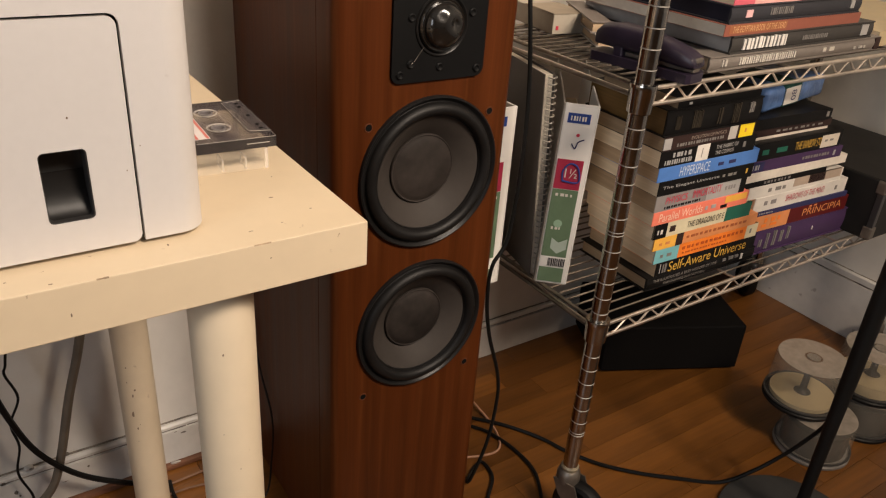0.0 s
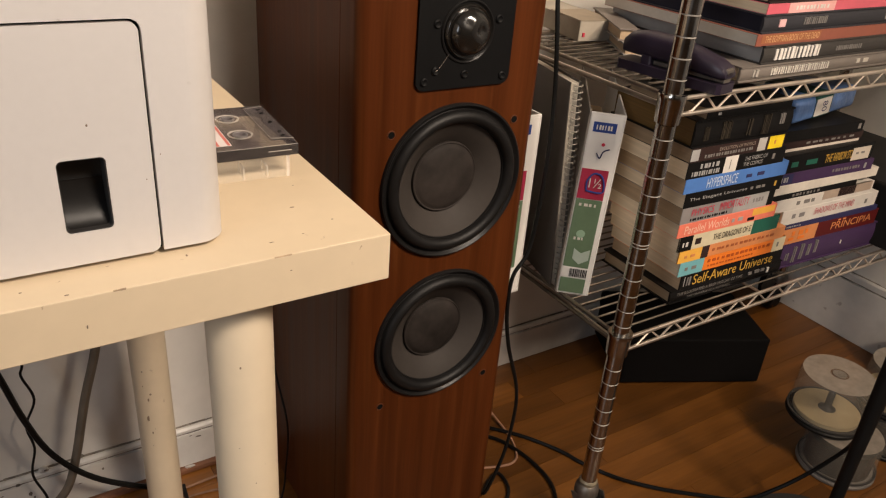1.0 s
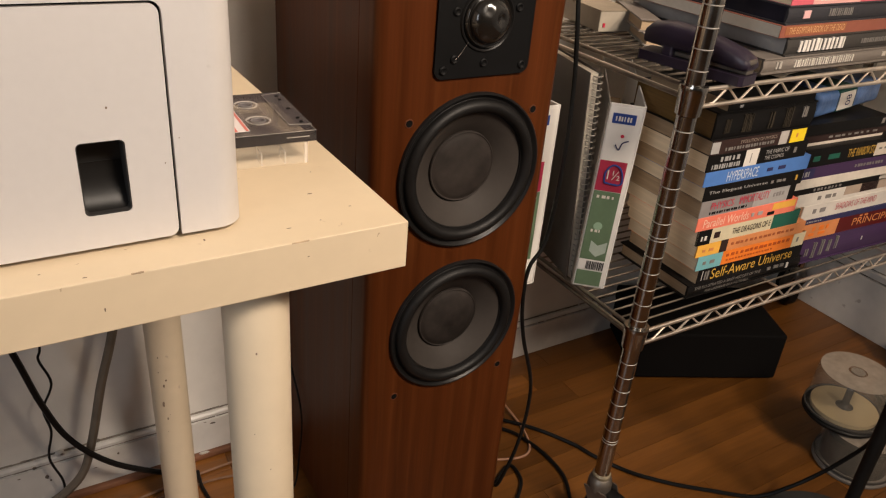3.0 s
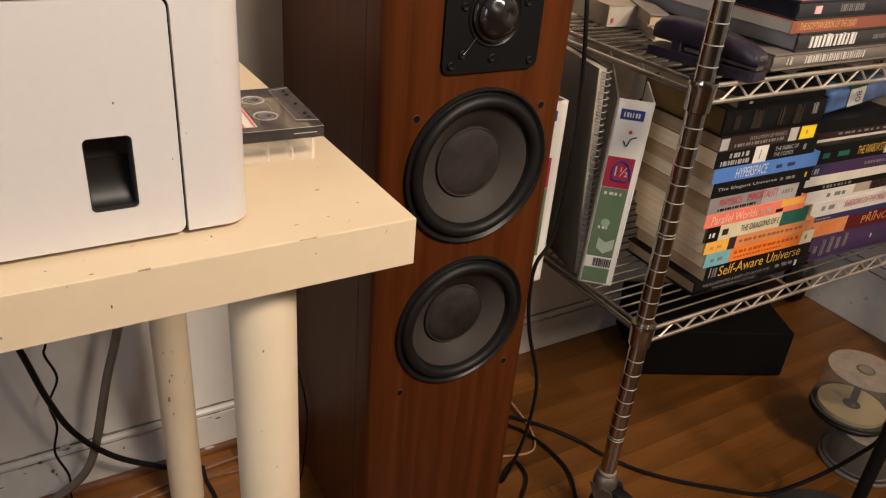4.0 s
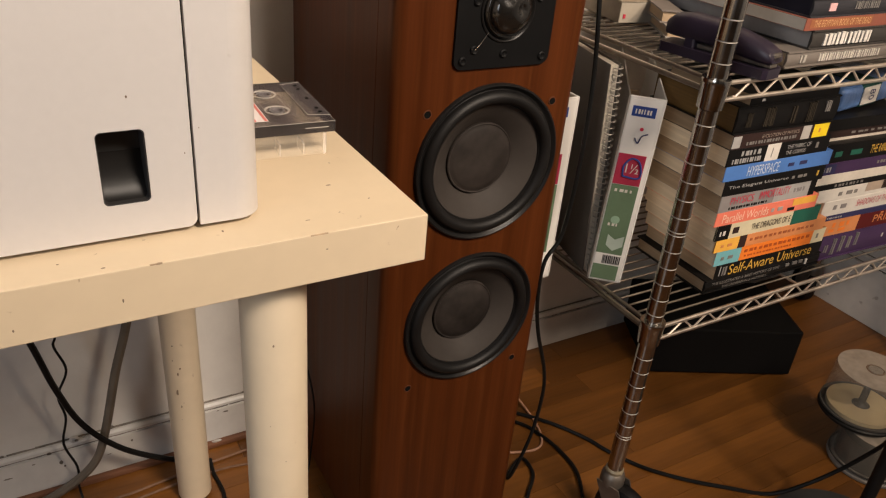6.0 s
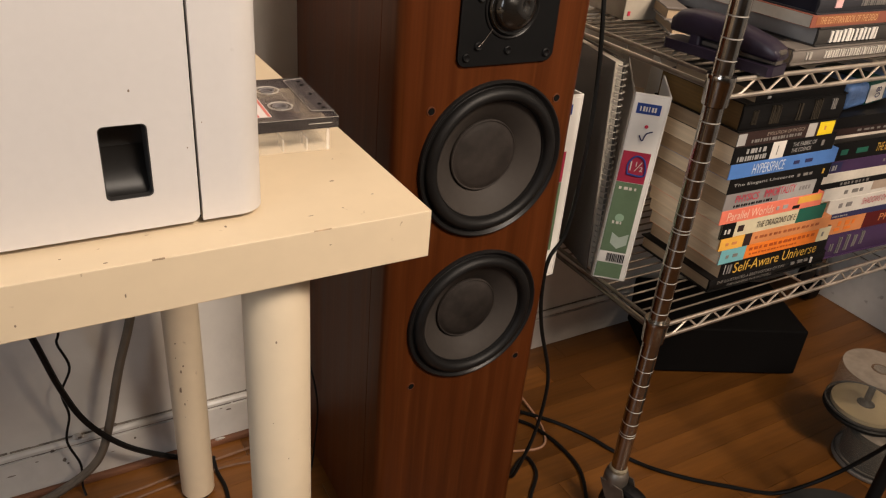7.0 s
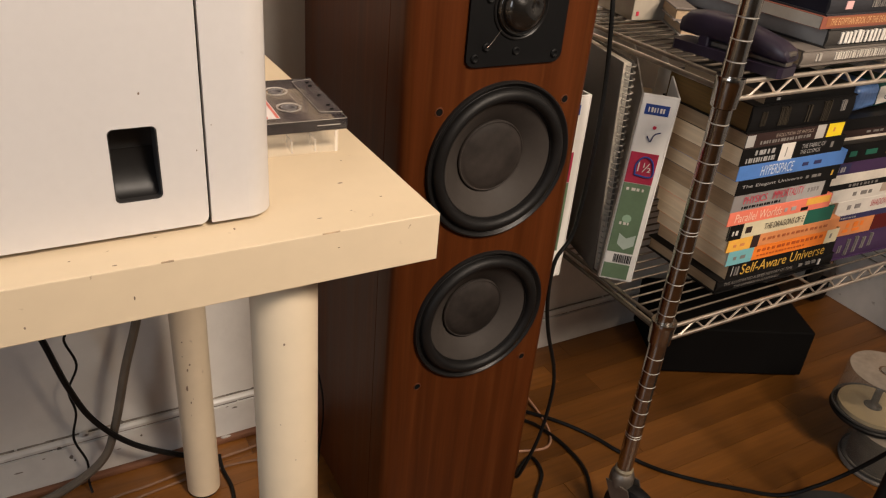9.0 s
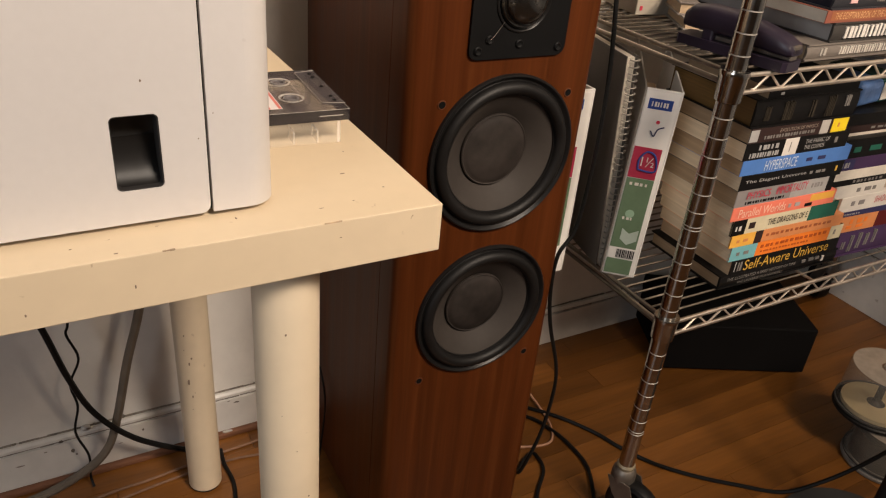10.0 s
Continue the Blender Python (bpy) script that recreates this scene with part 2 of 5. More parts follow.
def tube(points, r, sides=8, smooth_steps=6, bm=None, straight=False):
    """A round tube along a smooth line through the points."""
    bm = bm or bmesh.new()
    p = [Vector(q) for q in points]
    if not straight:
        fine = []
        for i in range(len(p) - 1):
            a, b, c, d = p[max(i - 1, 0)], p[i], p[i + 1], p[min(i + 2, len(p) - 1)]
            for k in range(smooth_steps):
                t = k / smooth_steps
                fine.append(0.5 * ((2 * b) + (c - a) * t + (2 * a - 5 * b + 4 * c - d) * t * t + (3 * b - a - 3 * c + d) * t ** 3))
        p = fine + [p[-1]]
    rings, up = [], None
    for i, q in enumerate(p):
        way = (p[min(i + 1, len(p) - 1)] - p[max(i - 1, 0)]).normalized()
        if up is None:
            up = way.orthogonal().normalized()
        up = (up - way * up.dot(way)).normalized()
        side = way.cross(up)
        rings.append([bm.verts.new(q + r * (math.cos(2 * math.pi * k / sides) * up + math.sin(2 * math.pi * k / sides) * side)) for k in range(sides)])
    for a, b in zip(rings, rings[1:]):
        for k in range(sides):
            j = (k + 1) % sides
            bm.faces.new((a[k], a[j], b[j], b[k]))
    bm.faces.new(rings[0][::-1])
    bm.faces.new(rings[-1])
    return bm


def rounded(points_xy, z0, z1, bm=None, swap=None):
    """A prism over an outline."""
    bm = bm or bmesh.new()
    put = swap or (lambda x, y, z: (x, y, z))
    low = [bm.verts.new(put(x, y, z0)) for x, y in points_xy]
    high = [bm.verts.new(put(x, y, z1)) for x, y in points_xy]
    bm.faces.new(low[::-1])
    bm.faces.new(high)
    for i in range(len(low)):
        j = (i + 1) % len(low)
        bm.faces.new((low[i], low[j], high[j], high[i]))
    return bm


def round_rect(x0, x1, y0, y1, r, steps=6):
    out = []
    for cx, cy, a in ((x1 - r, y1 - r, 0), (x0 + r, y1 - r, 90), (x0 + r, y0 + r, 180), (x1 - r, y0 + r, 270)):
        for k in range(steps + 1):
            t = radians(a + 90 * k / steps)
            out.append((cx + r * math.cos(t), cy + r * math.sin(t)))
    return out


to_front = lambda x, y, z: (x, z, y)   # outline in x and height, pushed along y


def lettering(text, x0, x1, z0, z1, y=-0.0006, name="title"):
    """A mesh of raised print that fills the given rectangle, facing -y."""
    cu = bpy.data.curves.new(name, "FONT")
    cu.body, cu.size, cu.extrude, cu.resolution_u = text, 1.0, 0.0, 3
    ob = bpy.data.objects.new(name, cu)
    me = bpy.data.meshes.new_from_object(ob)
    bpy.data.objects.remove(ob)
    if not me.vertices:
        return me
    xs, zs = [v.co.x for v in me.vertices], [v.co.y for v in me.vertices]
    sx, sz = (x1 - x0) / (max(xs) - min(xs)), (z1 - z0) / (max(zs) - min(zs))
    for v in me.vertices:
        v.co = (x0 + (v.co.x - min(xs)) * sx, y, z0 + (v.co.y - min(zs)) * sz)
    return me


def bars(x0, x1, z0, z1, count, y=-0.0006, seed=1):
    """Plain bars in place of print that cannot be read."""
    rnd, bm = random.Random(seed), bmesh.new()
    x, step = x0, (x1 - x0) / count
    for k in range(count):
        w = step * (rnd.uniform(0.62, 0.8) if k % 3 == 1 else rnd.uniform(0.36, 0.58))
        box(x, x + w, y, y + 0.0034, z0, z0 + (z1 - z0) * rnd.uniform(0.90, 1.0), bm=bm)
        x += step
    box(x0, x, y + 0.0030, y + 0.0034, z0, z1, bm=bm)     # backing strip sunk in the surface
    return bm


FRONT = Matrix.Rotation(radians(90), 4, "X")      # a lathe's axis turned to face -y


# ---- the room ----
XR, YB, XL, YF, TOP = 1.752, 1.10, -2.0, -4.4, 2.7
floor = tagged(new("floor"), "worn orange-brown hardwood strip floor", "floor", kind="structure")
part("subfloor", box(XL - 0.1, XR + 0.1, YF - 0.1, YB + 0.1, -0.06, -0.018), plank_wood, floor)
part("far_boards", box(XL, XR, YF, 0.119, -0.018, 0.0), plank_wood, floor)
ceiling = tagged(part("ceiling", box(XL - 0.1, XR + 0.1, YF - 0.1, YB + 0.1, TOP, TOP + 0.1), ceiling_paint), "unseen plain painted ceiling toned down to cut bounced light", "ceiling", kind="structure")
for name, dims in (("wall_north", (XL, XR, YB, YB + 0.1)), ("wall_east", (XR, XR + 0.1, YF, YB + 0.1)), ("wall_south", (XL, XR, YF - 0.1, YF))):
    near = name != "wall_south"
    tagged(part(name, box(*dims, 0.0, TOP), wall_paint if near else far_dimmed_paint), "scuffed off-white painted plaster wall" if near else "unseen plaster wall toned dark to cut bounced light", "wall", kind="structure")


bm = bmesh.new()
for y0, y1, z0, z1 in ((YF - 0.1, -1.35, 0, TOP), (-0.25, YB + 0.1, 0, TOP), (-1.35, -0.25, 0, 0.9), (-1.35, -0.25, 2.1, TOP)):
    box(XL - 0.1, XL, y0, y1, z0, z1, bm=bm)
tagged(part("wall_west", bm, far_dimmed_paint), "unseen plaster wall toned dark to cut bounced light, with a window opening", "wall", kind="structure")
window = tagged(new("window_1"), "white wooden window with two plain panes", "window", kind="structure")
window.location = (XL - 0.06, -0.80, 1.50)
for y0, y1, z0, z1 in ((-0.55, -0.51, -0.6, 0.6), (0.51, 0.55, -0.6, 0.6), (-0.51, 0.51, -0.6, -0.56), (-0.51, 0.51, 0.56, 0.6), (-0.51, 0.51, -0.02, 0.02)):
    part("window_frame", box(-0.02, 0.02, y0, y1, z0, z1, 0.003), trim_paint, window)


joint_dirt = mat("joint_dirt", (0.27, 0.23, 0.19), 0.9, vary=0.5, scale=30)


def baseboard(name, length, height, m, cap=0.0215):
    """A painted board with a moulded cap and a shoe at the floor; it runs along x and faces -y."""
    prof = [(0, 0), (-0.012, 0), (-0.012, height - cap), (-0.004, height - cap + 0.0015), (-0.004, height - cap + 0.0040), (-0.0115, height - cap + 0.0055), (-0.0115, height - 0.003), (-0.008, height), (-0.003, height), (-0.003, height - 0.012), (0, height - 0.012)]
    bm = bmesh.new()
    a = [bm.verts.new((0, y, z)) for y, z in prof]
    b = [bm.verts.new((length, y, z)) for y, z in prof]
    for i in range(len(prof)):
        j = (i + 1) % len(prof)
        bm.faces.new((a[i], a[j], b[j], b[i]))
    bm.faces.new(a)
    bm.faces.new(b[::-1])
    ob = part(name, bm, trim_paint)
    ob.matrix_world = m
    rnd = random.Random(int(length * 100))
    for z, y, low, high in ((height - cap + 0.0027, -0.0092, 0.0012, 0.0034), (height + 0.0006, -0.0030, 0.0010, 0.0022)):
        line, x = bmesh.new(), 0.0
        while x < length - 0.1:
            w = rnd.uniform(0.008, 0.03)
            t = rnd.uniform(low, high)
            dz = rnd.uniform(-0.0006, 0.0006)
            box(x, x + w, y, y + 0.003, z + dz - t / 2, z + dz + t / 2, bm=line)
            x += w * 0.92 + (rnd.uniform(0.0, 0.012) if rnd.random() < 0.12 else 0.0)
        part("dirty_joint", line, joint_dirt, ob, "dark dirty joint")
    return tagged(ob, "chipped white painted baseboard with a moulded cap", "baseboard", kind="structure")


north_board = baseboard("baseboard", XR - XL - 0.026, 0.087, pose(XL + 0.013, YB, 0.001), 0.0135)
baseboard("baseboard", YB - YF - 0.02, 0.163, pose(XR, YB - 0.001, 0.001, 0, 0, -90))
chip_dark = mat("chipped_paint", (0.20, 0.165, 0.135), 0.9, vary=0.4, scale=60)
lump_paint = mat("lumpy_paint", (0.50, 0.47, 0.43), 0.6, vary=0.2, scale=40)


def wall_lump(x, y, z, w, h, deep, material, label):
    """An uneven little lump or flake stuck to the baseboard."""
    bm, r = bmesh.new(), random.Random(int(1000 * abs(x)))
    bmesh.ops.create_icosphere(bm, subdivisions=2, radius=1.0)
    for v in bm.verts:
        v.co *= r.uniform(0.72, 1.1)
    bmesh.ops.transform(bm, matrix=Matrix.Translation((x - XL - 0.013, y - YB, z - 0.001)) @ Matrix.Diagonal((w / 2, deep, h / 2, 1)), verts=bm.verts)
    part("paint_flake", bm, material, north_board, label, smooth=True)


for x, z, w, h in ((-0.036, 0.079, 0.007, 0.006), (-0.022, 0.055, 0.006, 0.010), (-0.018, 0.046, 0.004, 0.005), (0.241, 0.066, 0.012, 0.004), (-0.098, 0.051, 0.016, 0.003), (0.228, 0.072, 0.006, 0.002), (-0.060, 0.066, 0.006, 0.003), (0.085, 0.060, 0.004, 0.006), (0.048, 0.044, 0.010, 0.002), (0.290, 0.060, 0.008, 0.003)):
    wall_lump(x, YB - 0.0118, z, w, h, 0.0007, chip_dark, "dirty chip in the paint")
wall_lump(0.002, YB - 0.011, 0.094, 0.016, 0.011, 0.006, lump_paint, "lump of painted-over filler")
wall_lump(0.0045, YB - 0.0165, 0.0955, 0.005, 0.004, 0.001, chip_dark, "dirty chip in the paint")
wall_lump(0.058, YB - 0.010, 0.097, 0.010, 0.004, 0.004, chip_dark, "tuft of dust")
wall_lump(0.220, YB - 0.020, 0.012, 0.020, 0.007, 0.003, lump_paint, "flake of loose paint")
shoe = tagged(part("trim", box(XL, 0.62, YB - 0.024, YB - 0.0125, 0.0, 0.011, 0.003), mat("bare_wood_shoe", (0.17, 0.07, 0.034), 0.6, vary=0.25, scale=20, stretch=(0.3, 1, 1))), "bare reddish wood strip along the wall foot", "trim", kind="structure")



def unseen_floor_lamp(place, aim, k):
    px, py, pz = place
    lamp = thing("unseen_floor_lamp", pose(px, py - 0.16, 0), "added, unseen black floor lamp with a tilted reflector shade", "lamp", "floor lamps")
    part("foot", lathe([(0, 0), (0.13, 0), (0.13, 0.012), (0.02, 0.03), (0, 0.03)], 40), black_plastic, lamp, smooth=True)
    part("pole", tube([(0, 0, 0.02), (0, 0, pz - 0.02), (0, 0.02, pz + 0.05), (0, 0.07, pz + 0.075)], 0.009, 10), black_plastic, lamp, smooth=True)
    here = Matrix.Translation((-px, -py + 0.16, 0)) @ look(place, aim) @ Matrix.Rotation(radians(180), 4, "X")
    part("shade", lathe([(0.03 * k, -0.13), (0.06 * k, -0.12), (0.125 * k, 0.0), (0.13 * k, 0.015), (0.127 * k, 0.015), (0.122 * k, 0.0), (0.055 * k, -0.115), (0, -0.12)], 36, here), black_plastic, lamp, "black metal reflector shade", smooth=True)
    part("bulb", lathe([(0.10 * k, -0.028), (0.06 * k, -0.020), (0, -0.016)], 32, here), glow, lamp, "glowing bulb face", smooth=True)


# bodies for the two added lamps, which stand out of view
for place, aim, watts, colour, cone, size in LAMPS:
    unseen_floor_lamp(place, aim, size / 0.16)


# ---- table with its legs ----
TX, TY0, TY1, TZ = 0.258, 0.480, 1.036, 0.740
table = thing("table", pose(0, 0, 0), "cream laminate table with round tubular legs", "table")
part("tabletop", box(-0.46, TX, TY0, TY1, TZ - 0.039, TZ, 0.0008, 2), cream_laminate, table, "worn cream laminate top with a thick square edge")


def table_leg(x, y):
    bm = lathe([(0, 0.004), (0.0235, 0.004), (0.0257, 0.0065), (0.0257, TZ - 0.045), (0.024, TZ - 0.040), (0, TZ - 0.040)], 40)
    leg = part("leg", bm, cream_leg, table, smooth=True)
    leg.location = (x, y, 0)
    part("foot_cap", lathe([(0, 0.0), (0.0225, 0.0), (0.0225, 0.0045), (0, 0.0045)], 40), black_plastic, leg, "black rubber foot", smooth=True)


for x, y in ((0.1515, 0.523), (0.160, 0.991), (-0.355, 0.523), (-0.355, 0.991)):
    table_leg(x, y)


# ---- printer ----
PX0, PX1, PY0, PY1, PZ0, PZ1 = -0.27, 0.145, 0.514, 0.86, 0.7425, 1.03
printer = thing("printer", pose(0, 0, TZ), "white plastic desktop laser printer with a recessed grip", "printer")
SX, SZ = 0.0995, 0.898     # the front door's right and upper edge
SLOT = (0.0425, 0.0710, 0.7668, 0.816)


def printer_shell():
    """The body with a groove round the front door and vertical rounded corners."""
    bm = rounded(round_rect(PX0, PX1 - 0.001, PY0 + 0.0197, PY1, 0.010, 10), PZ0, PZ1)
    low = [e for e in bm.edges if abs(e.verts[0].co.z - e.verts[1].co.z) < 1e-6]
    bmesh.ops.bevel(bm, geom=low, offset=0.004, segments=3, affect="EDGES")
    bmesh.ops.translate(bm, verts=bm.verts, vec=(0, 0, -TZ))
    return bm


part("body", printer_shell(), printer_white, printer, smooth=True)


def slab_with_hole(outer, hole, y0, y1):
    """A plate in x and height with a window, from y0 (front) to y1."""
    bm = bmesh.new()
    n = len(outer)
    rows = [[bm.verts.new((x, y, z - TZ)) for x, z in ring] for ring in (outer, hole) for y in (y0, y1)]
    of, ob_, hf, hb = rows
    for i in range(n):
        j = (i + 1) % n
        bm.faces.new((of[i], of[j], hf[j], hf[i]))
        bm.faces.new((of[j], of[i], ob_[i], ob_[j]))
        bm.faces.new((hf[i], hf[j], hb[j], hb[i]))
        bm.faces.new((ob_[i], ob_[j], hb[j], hb[i]))
    return bm


door_outline = round_rect(PX0 + 0.03, SX - 0.0009, PZ0 + 0.0015, SZ - 0.0009, 0.006, 6)
door = part("front_door", slab_with_hole(door_outline, round_rect(*SLOT, 0.0035, 6), PY0, PY0 + 0.0195), printer_white, printer, smooth=True)
# raised front skin right of the door and above it, with a dark joint between
side_skin = rounded([(SX + 0.0009, PZ0 + 0.0015), (PX1 - 0.0195, PZ0 + 0.0015), (PX1 - 0.0195, PZ1 - 0.006), (PX0 + 0.02, PZ1 - 0.006), (PX0 + 0.02, SZ + 0.0009)] +
                    [(SX - 0.0065 + 0.0074 * math.sin(radians(a)), SZ - 0.0065 + 0.0074 * math.cos(radians(a))) for a in range(0, 91, 15)], PY0, PY0 + 0.0065, swap=lambda x, y, z: (x, z, y - TZ))
part("front_skin", side_skin, printer_white, printer, smooth=True)
corner = bmesh.new()
cs = [(PX1 - 0.0195 + 0.0195 * math.sin(radians(a)), PY0 + 0.0195 - 0.0195 * math.cos(radians(a))) for a in range(0, 91, 6)]
rounded(cs + [(PX1, PY1 - 0.02), (PX1 - 0.004, PY1 - 0.02), (PX1 - 0.004, PY0 + 0.03), (PX1 - 0.0195, PY0 + 0.0065)], PZ0 + 0.0015 - TZ, PZ1 - 0.006 - TZ, bm=corner)
part("corner_skin", corner, printer_white, printer, smooth=True)
joint = slab_with_hole(round_rect(PX0 + 0.03, SX + 0.001, TZ + 0.004, SZ + 0.002, 0.001, 6), round_rect(SLOT[0] - 0.001, SLOT[1] + 0.001, SLOT[2] - 0.001, SLOT[3] + 0.001, 0.0035, 6), PY0 + 0.0052, PY0 + 0.0058)
part("door_joint", joint, seam_dark, printer)
grip = bmesh.new()
x0, x1, z0, z1 = SLOT
box(x0 - 0.002, x1 + 0.002, PY0 + 0.0185, PY0 + 0.0195, z0 - TZ - 0.002, z1 - TZ + 0.002, bm=grip)
part("grip_recess", grip, printer_dark, door, "dark moulded grip recess")
lining = slab_with_hole(round_rect(x0, x1, z0, z1, 0.0035, 6), round_rect(x0 + 0.0008, x1 - 0.0008, z0 + 0.0008, z1 - 0.0008, 0.0030, 6), PY0 + 0.0008, PY0 + 0.0184)
part("grip_lining", lining, printer_dark, door, "dark slot lining", smooth=True)
ramp_line = [(0.0020 + 0.0155 * math.sin(radians(k * 7.5)), 0.030 * (1 - math.cos(radians(k * 7.5)))) for k in range(13)]
lip = rounded([(PY0 + d, z0 - TZ + h) for d, h in ramp_line] + [(PY0 + 0.018, z0 - TZ + 0.030), (PY0 + 0.018, z0 - TZ)], x0 + 0.001, x1 - 0.001, swap=lambda p, q, r: (r, p, q))
part("grip_ramp", lip, mat("grey_grip", (0.011, 0.010, 0.0095), 0.40, spec=0.35), door, "glossy dark curved ramp in the grip", smooth=True)
for fx in (PX0 + 0.05, PX1 - 0.04):
    for fy in (PY0 + 0.05, PY1 - 0.05):
        part("foot", lathe([(0, 0.0), (0.012, 0.0), (0.012, 0.004), (0, 0.004)], 16, Matrix.Translation((fx, fy, 0))), black_plastic, printer)


mark_dark = mat("dark_scuff", (0.24, 0.17, 0.12), 0.8, vary=0.2, scale=60)


def scuff(parent, x, y, z, w, h, facing, base=(0, 0, 0)):
    """A small dark chip or speck lying on a surface: facing 'z' or '-y'."""
    bm = lathe([(1, 0.0), (0.8, 0.0002), (0, 0.0003)], 9)
    bmesh.ops.scale(bm, vec=(w / 2, h / 2, 1), verts=bm.verts)
    turn = FRONT if facing == "-y" else Matrix.Identity(4)
    bmesh.ops.transform(bm, matrix=Matrix.Translation((x - base[0], y - base[1], z - base[2])) @ turn, verts=bm.verts)
    part("scuff", bm, mark_dark, parent)


for x, z, w in ((0.063, 0.837, 0.0016), (0.094, 0.797, 0.0010), (0.104, 0.813, 0.0009)):
    scuff(printer, x, PY0 - 0.0001, z, w * 0.8, w * 1.1, "-y", (0, 0, TZ))
for x, y, w, h in ((0.208, 0.552, 0.0042, 0.0018), (0.113, 0.507, 0.0014, 0.003), (0.172, 0.502, 0.004, 0.0006), (0.034, 0.486, 0.003, 0.0012), (0.228, 0.520, 0.0022, 0.001), (0.225, 0.592, 0.0012, 0.0012), (0.198, 0.506, 0.0018, 0.0007), (0.010, 0.500, 0.0018, 0.0009)):
    scuff(table, x, y, TZ + 0.0001, w, h, "z")
wear_tan = mat("worn_edge", (0.54, 0.385, 0.245), 0.7, vary=0.25, scale=60)
edge_rnd = random.Random(7)
for x, w in ((0.166, 0.012), (0.060, 0.007)):
    worn, u = bmesh.new(), 0.0
    while u < w:      # ragged line where the laminate edge is rubbed through
        step = edge_rnd.uniform(0.002, 0.005)
        deep = edge_rnd.uniform(0.0002, 0.0008)
        box(x + u, x + u + step, TY0 - 0.0002, TY0 + deep, TZ - 0.0006 - deep * 0.4, TZ + 0.0002, bm=worn)
        u += step
    part("worn_edge", worn, wear_tan, table, "edge worn brown")
for x, z, w, h in ((0.042, 0.718, 0.001, 0.003), (0.178, 0.727, 0.0018, 0.0008), (-0.02, 0.712, 0.0012, 0.002)):
    scuff(table, x, TY0 - 0.0001, z, w, h, "-y")
for x, z, w, h in ((0.1525, 0.276, 0.0030, 0.0036), (0.1490, 0.266, 0.0026, 0.0060), (0.1465, 0.232, 0.0044, 0.0105), (0.1495, 0.205, 0.0022, 0.0050), (0.1455, 0.316, 0.0022, 0.0030), (0.1530, 0.212, 0.0012, 0.0016), (0.1440, 0.290, 0.0012, 0.0030), (0.1480, 0.180, 0.0010, 0.0020)):
    scuff(table, x, 0.991 - (0.0257 ** 2 - (x - 0.160) ** 2) ** 0.5 - 0.0002, z, w, h, "-y")
for x, z, w, h in ((0.143, 0.640, 0.0016, 0.0024), (0.1605, 0.462, 0.0016, 0.0020), (0.150, 0.520, 0.0008, 0.0014), (0.139, 0.560, 0.0008, 0.0012)):
    scuff(table, x, 0.523 - (0.0257 ** 2 - (x - 0.1515) ** 2) ** 0.5 - 0.0002, z, w, h, "-y")


# ---- cassette on its clear case ----
CH = 0.0196
case = thing("cassette_case", pose(0.2015, 0.6612, TZ, 0, 0, -4), "clear plastic half of a cassette case on the table", "case")
bm = rounded(round_rect(-0.035, 0.033, -0.049, 0.049, 0.004, 5), 0.0006, 0.0018)
for d in ((-0.031, 0.029, -0.049, -0.0478), (-0.031, 0.029, 0.0478, 0.049), (-0.035, -0.0338, -0.045, 0.045), (0.0318, 0.033, -0.045, 0.045)):
    box(*d, 0.0018, CH, bm=bm)
part("tray", bm, clear_plastic, case).visible_shadow = False
for cx, cy, a0 in ((0.029, -0.045, -90), (-0.031, -0.045, 180), (0.029, 0.045, 0), (-0.031, 0.045, 90)):
    arc = [(math.cos(radians(a0 + k * 15)), math.sin(radians(a0 + k * 15))) for k in range(7)]
    ring = [(cx + 0.004 * u, cy + 0.004 * v) for u, v in arc] + [(cx + 0.0028 * u, cy + 0.0028 * v) for u, v in arc[::-1]]
    part("corner", rounded(ring, 0.0010, CH), clear_edge, case, "bright rounded corner", smooth=True).visible_shadow = False
for x in (-0.008, 0.012):
    part("rib", box(x, x + 0.0012, -0.0476, -0.030, 0.0018, 0.012), clear_edge, case).visible_shadow = False
cassette = thing("cassette_tape", pose(0.2064, 0.6662, TZ + 0.0198, 0, 0, -3), "smoky transparent audio cassette with a red-striped label", "cassette")
part("shell", box(-0.034, 0.034, -0.0545, 0.0545, 0.0, 0.0100, 0.0015, 2), smoke, cassette).visible_shadow = False
part("inner_deck", box(-0.031, 0.031, -0.050, 0.050, 0.0035, 0.0070, 0.001), thin("cassette_inner", (0.12, 0.095, 0.095), 0.34, 0.3), cassette)
part("raised_edge", rounded([(0.0145, -0.041), (0.0335, -0.045), (0.0335, 0.045), (0.0145, 0.041)], 0.0097, 0.0117), thin("cassette_head_block", (0.12, 0.105, 0.108), 0.38, 0.16), cassette)
smoky_edge = thin("dark_smoky_edge", (0.020, 0.017, 0.021), 0.80, 0.08)
for d in ((-0.0343, 0.0343, -0.0548, -0.0535), (-0.0343, 0.0343, 0.0535, 0.0548), (0.0330, 0.0343, -0.0535, 0.0535), (-0.0343, -0.0330, -0.0535, 0.0535)):
    part("rim", box(*d, 0.0004, 0.0095, 0.0003, 1), smoky_edge, cassette)
# glint on the front edge, put in as a pale strip
part("edge_glint", box(0.008, 0.028, -0.0554, -0.0549, 0.0050, 0.0056), clear_edge, cassette, "pale strip for the glint along the front edge")
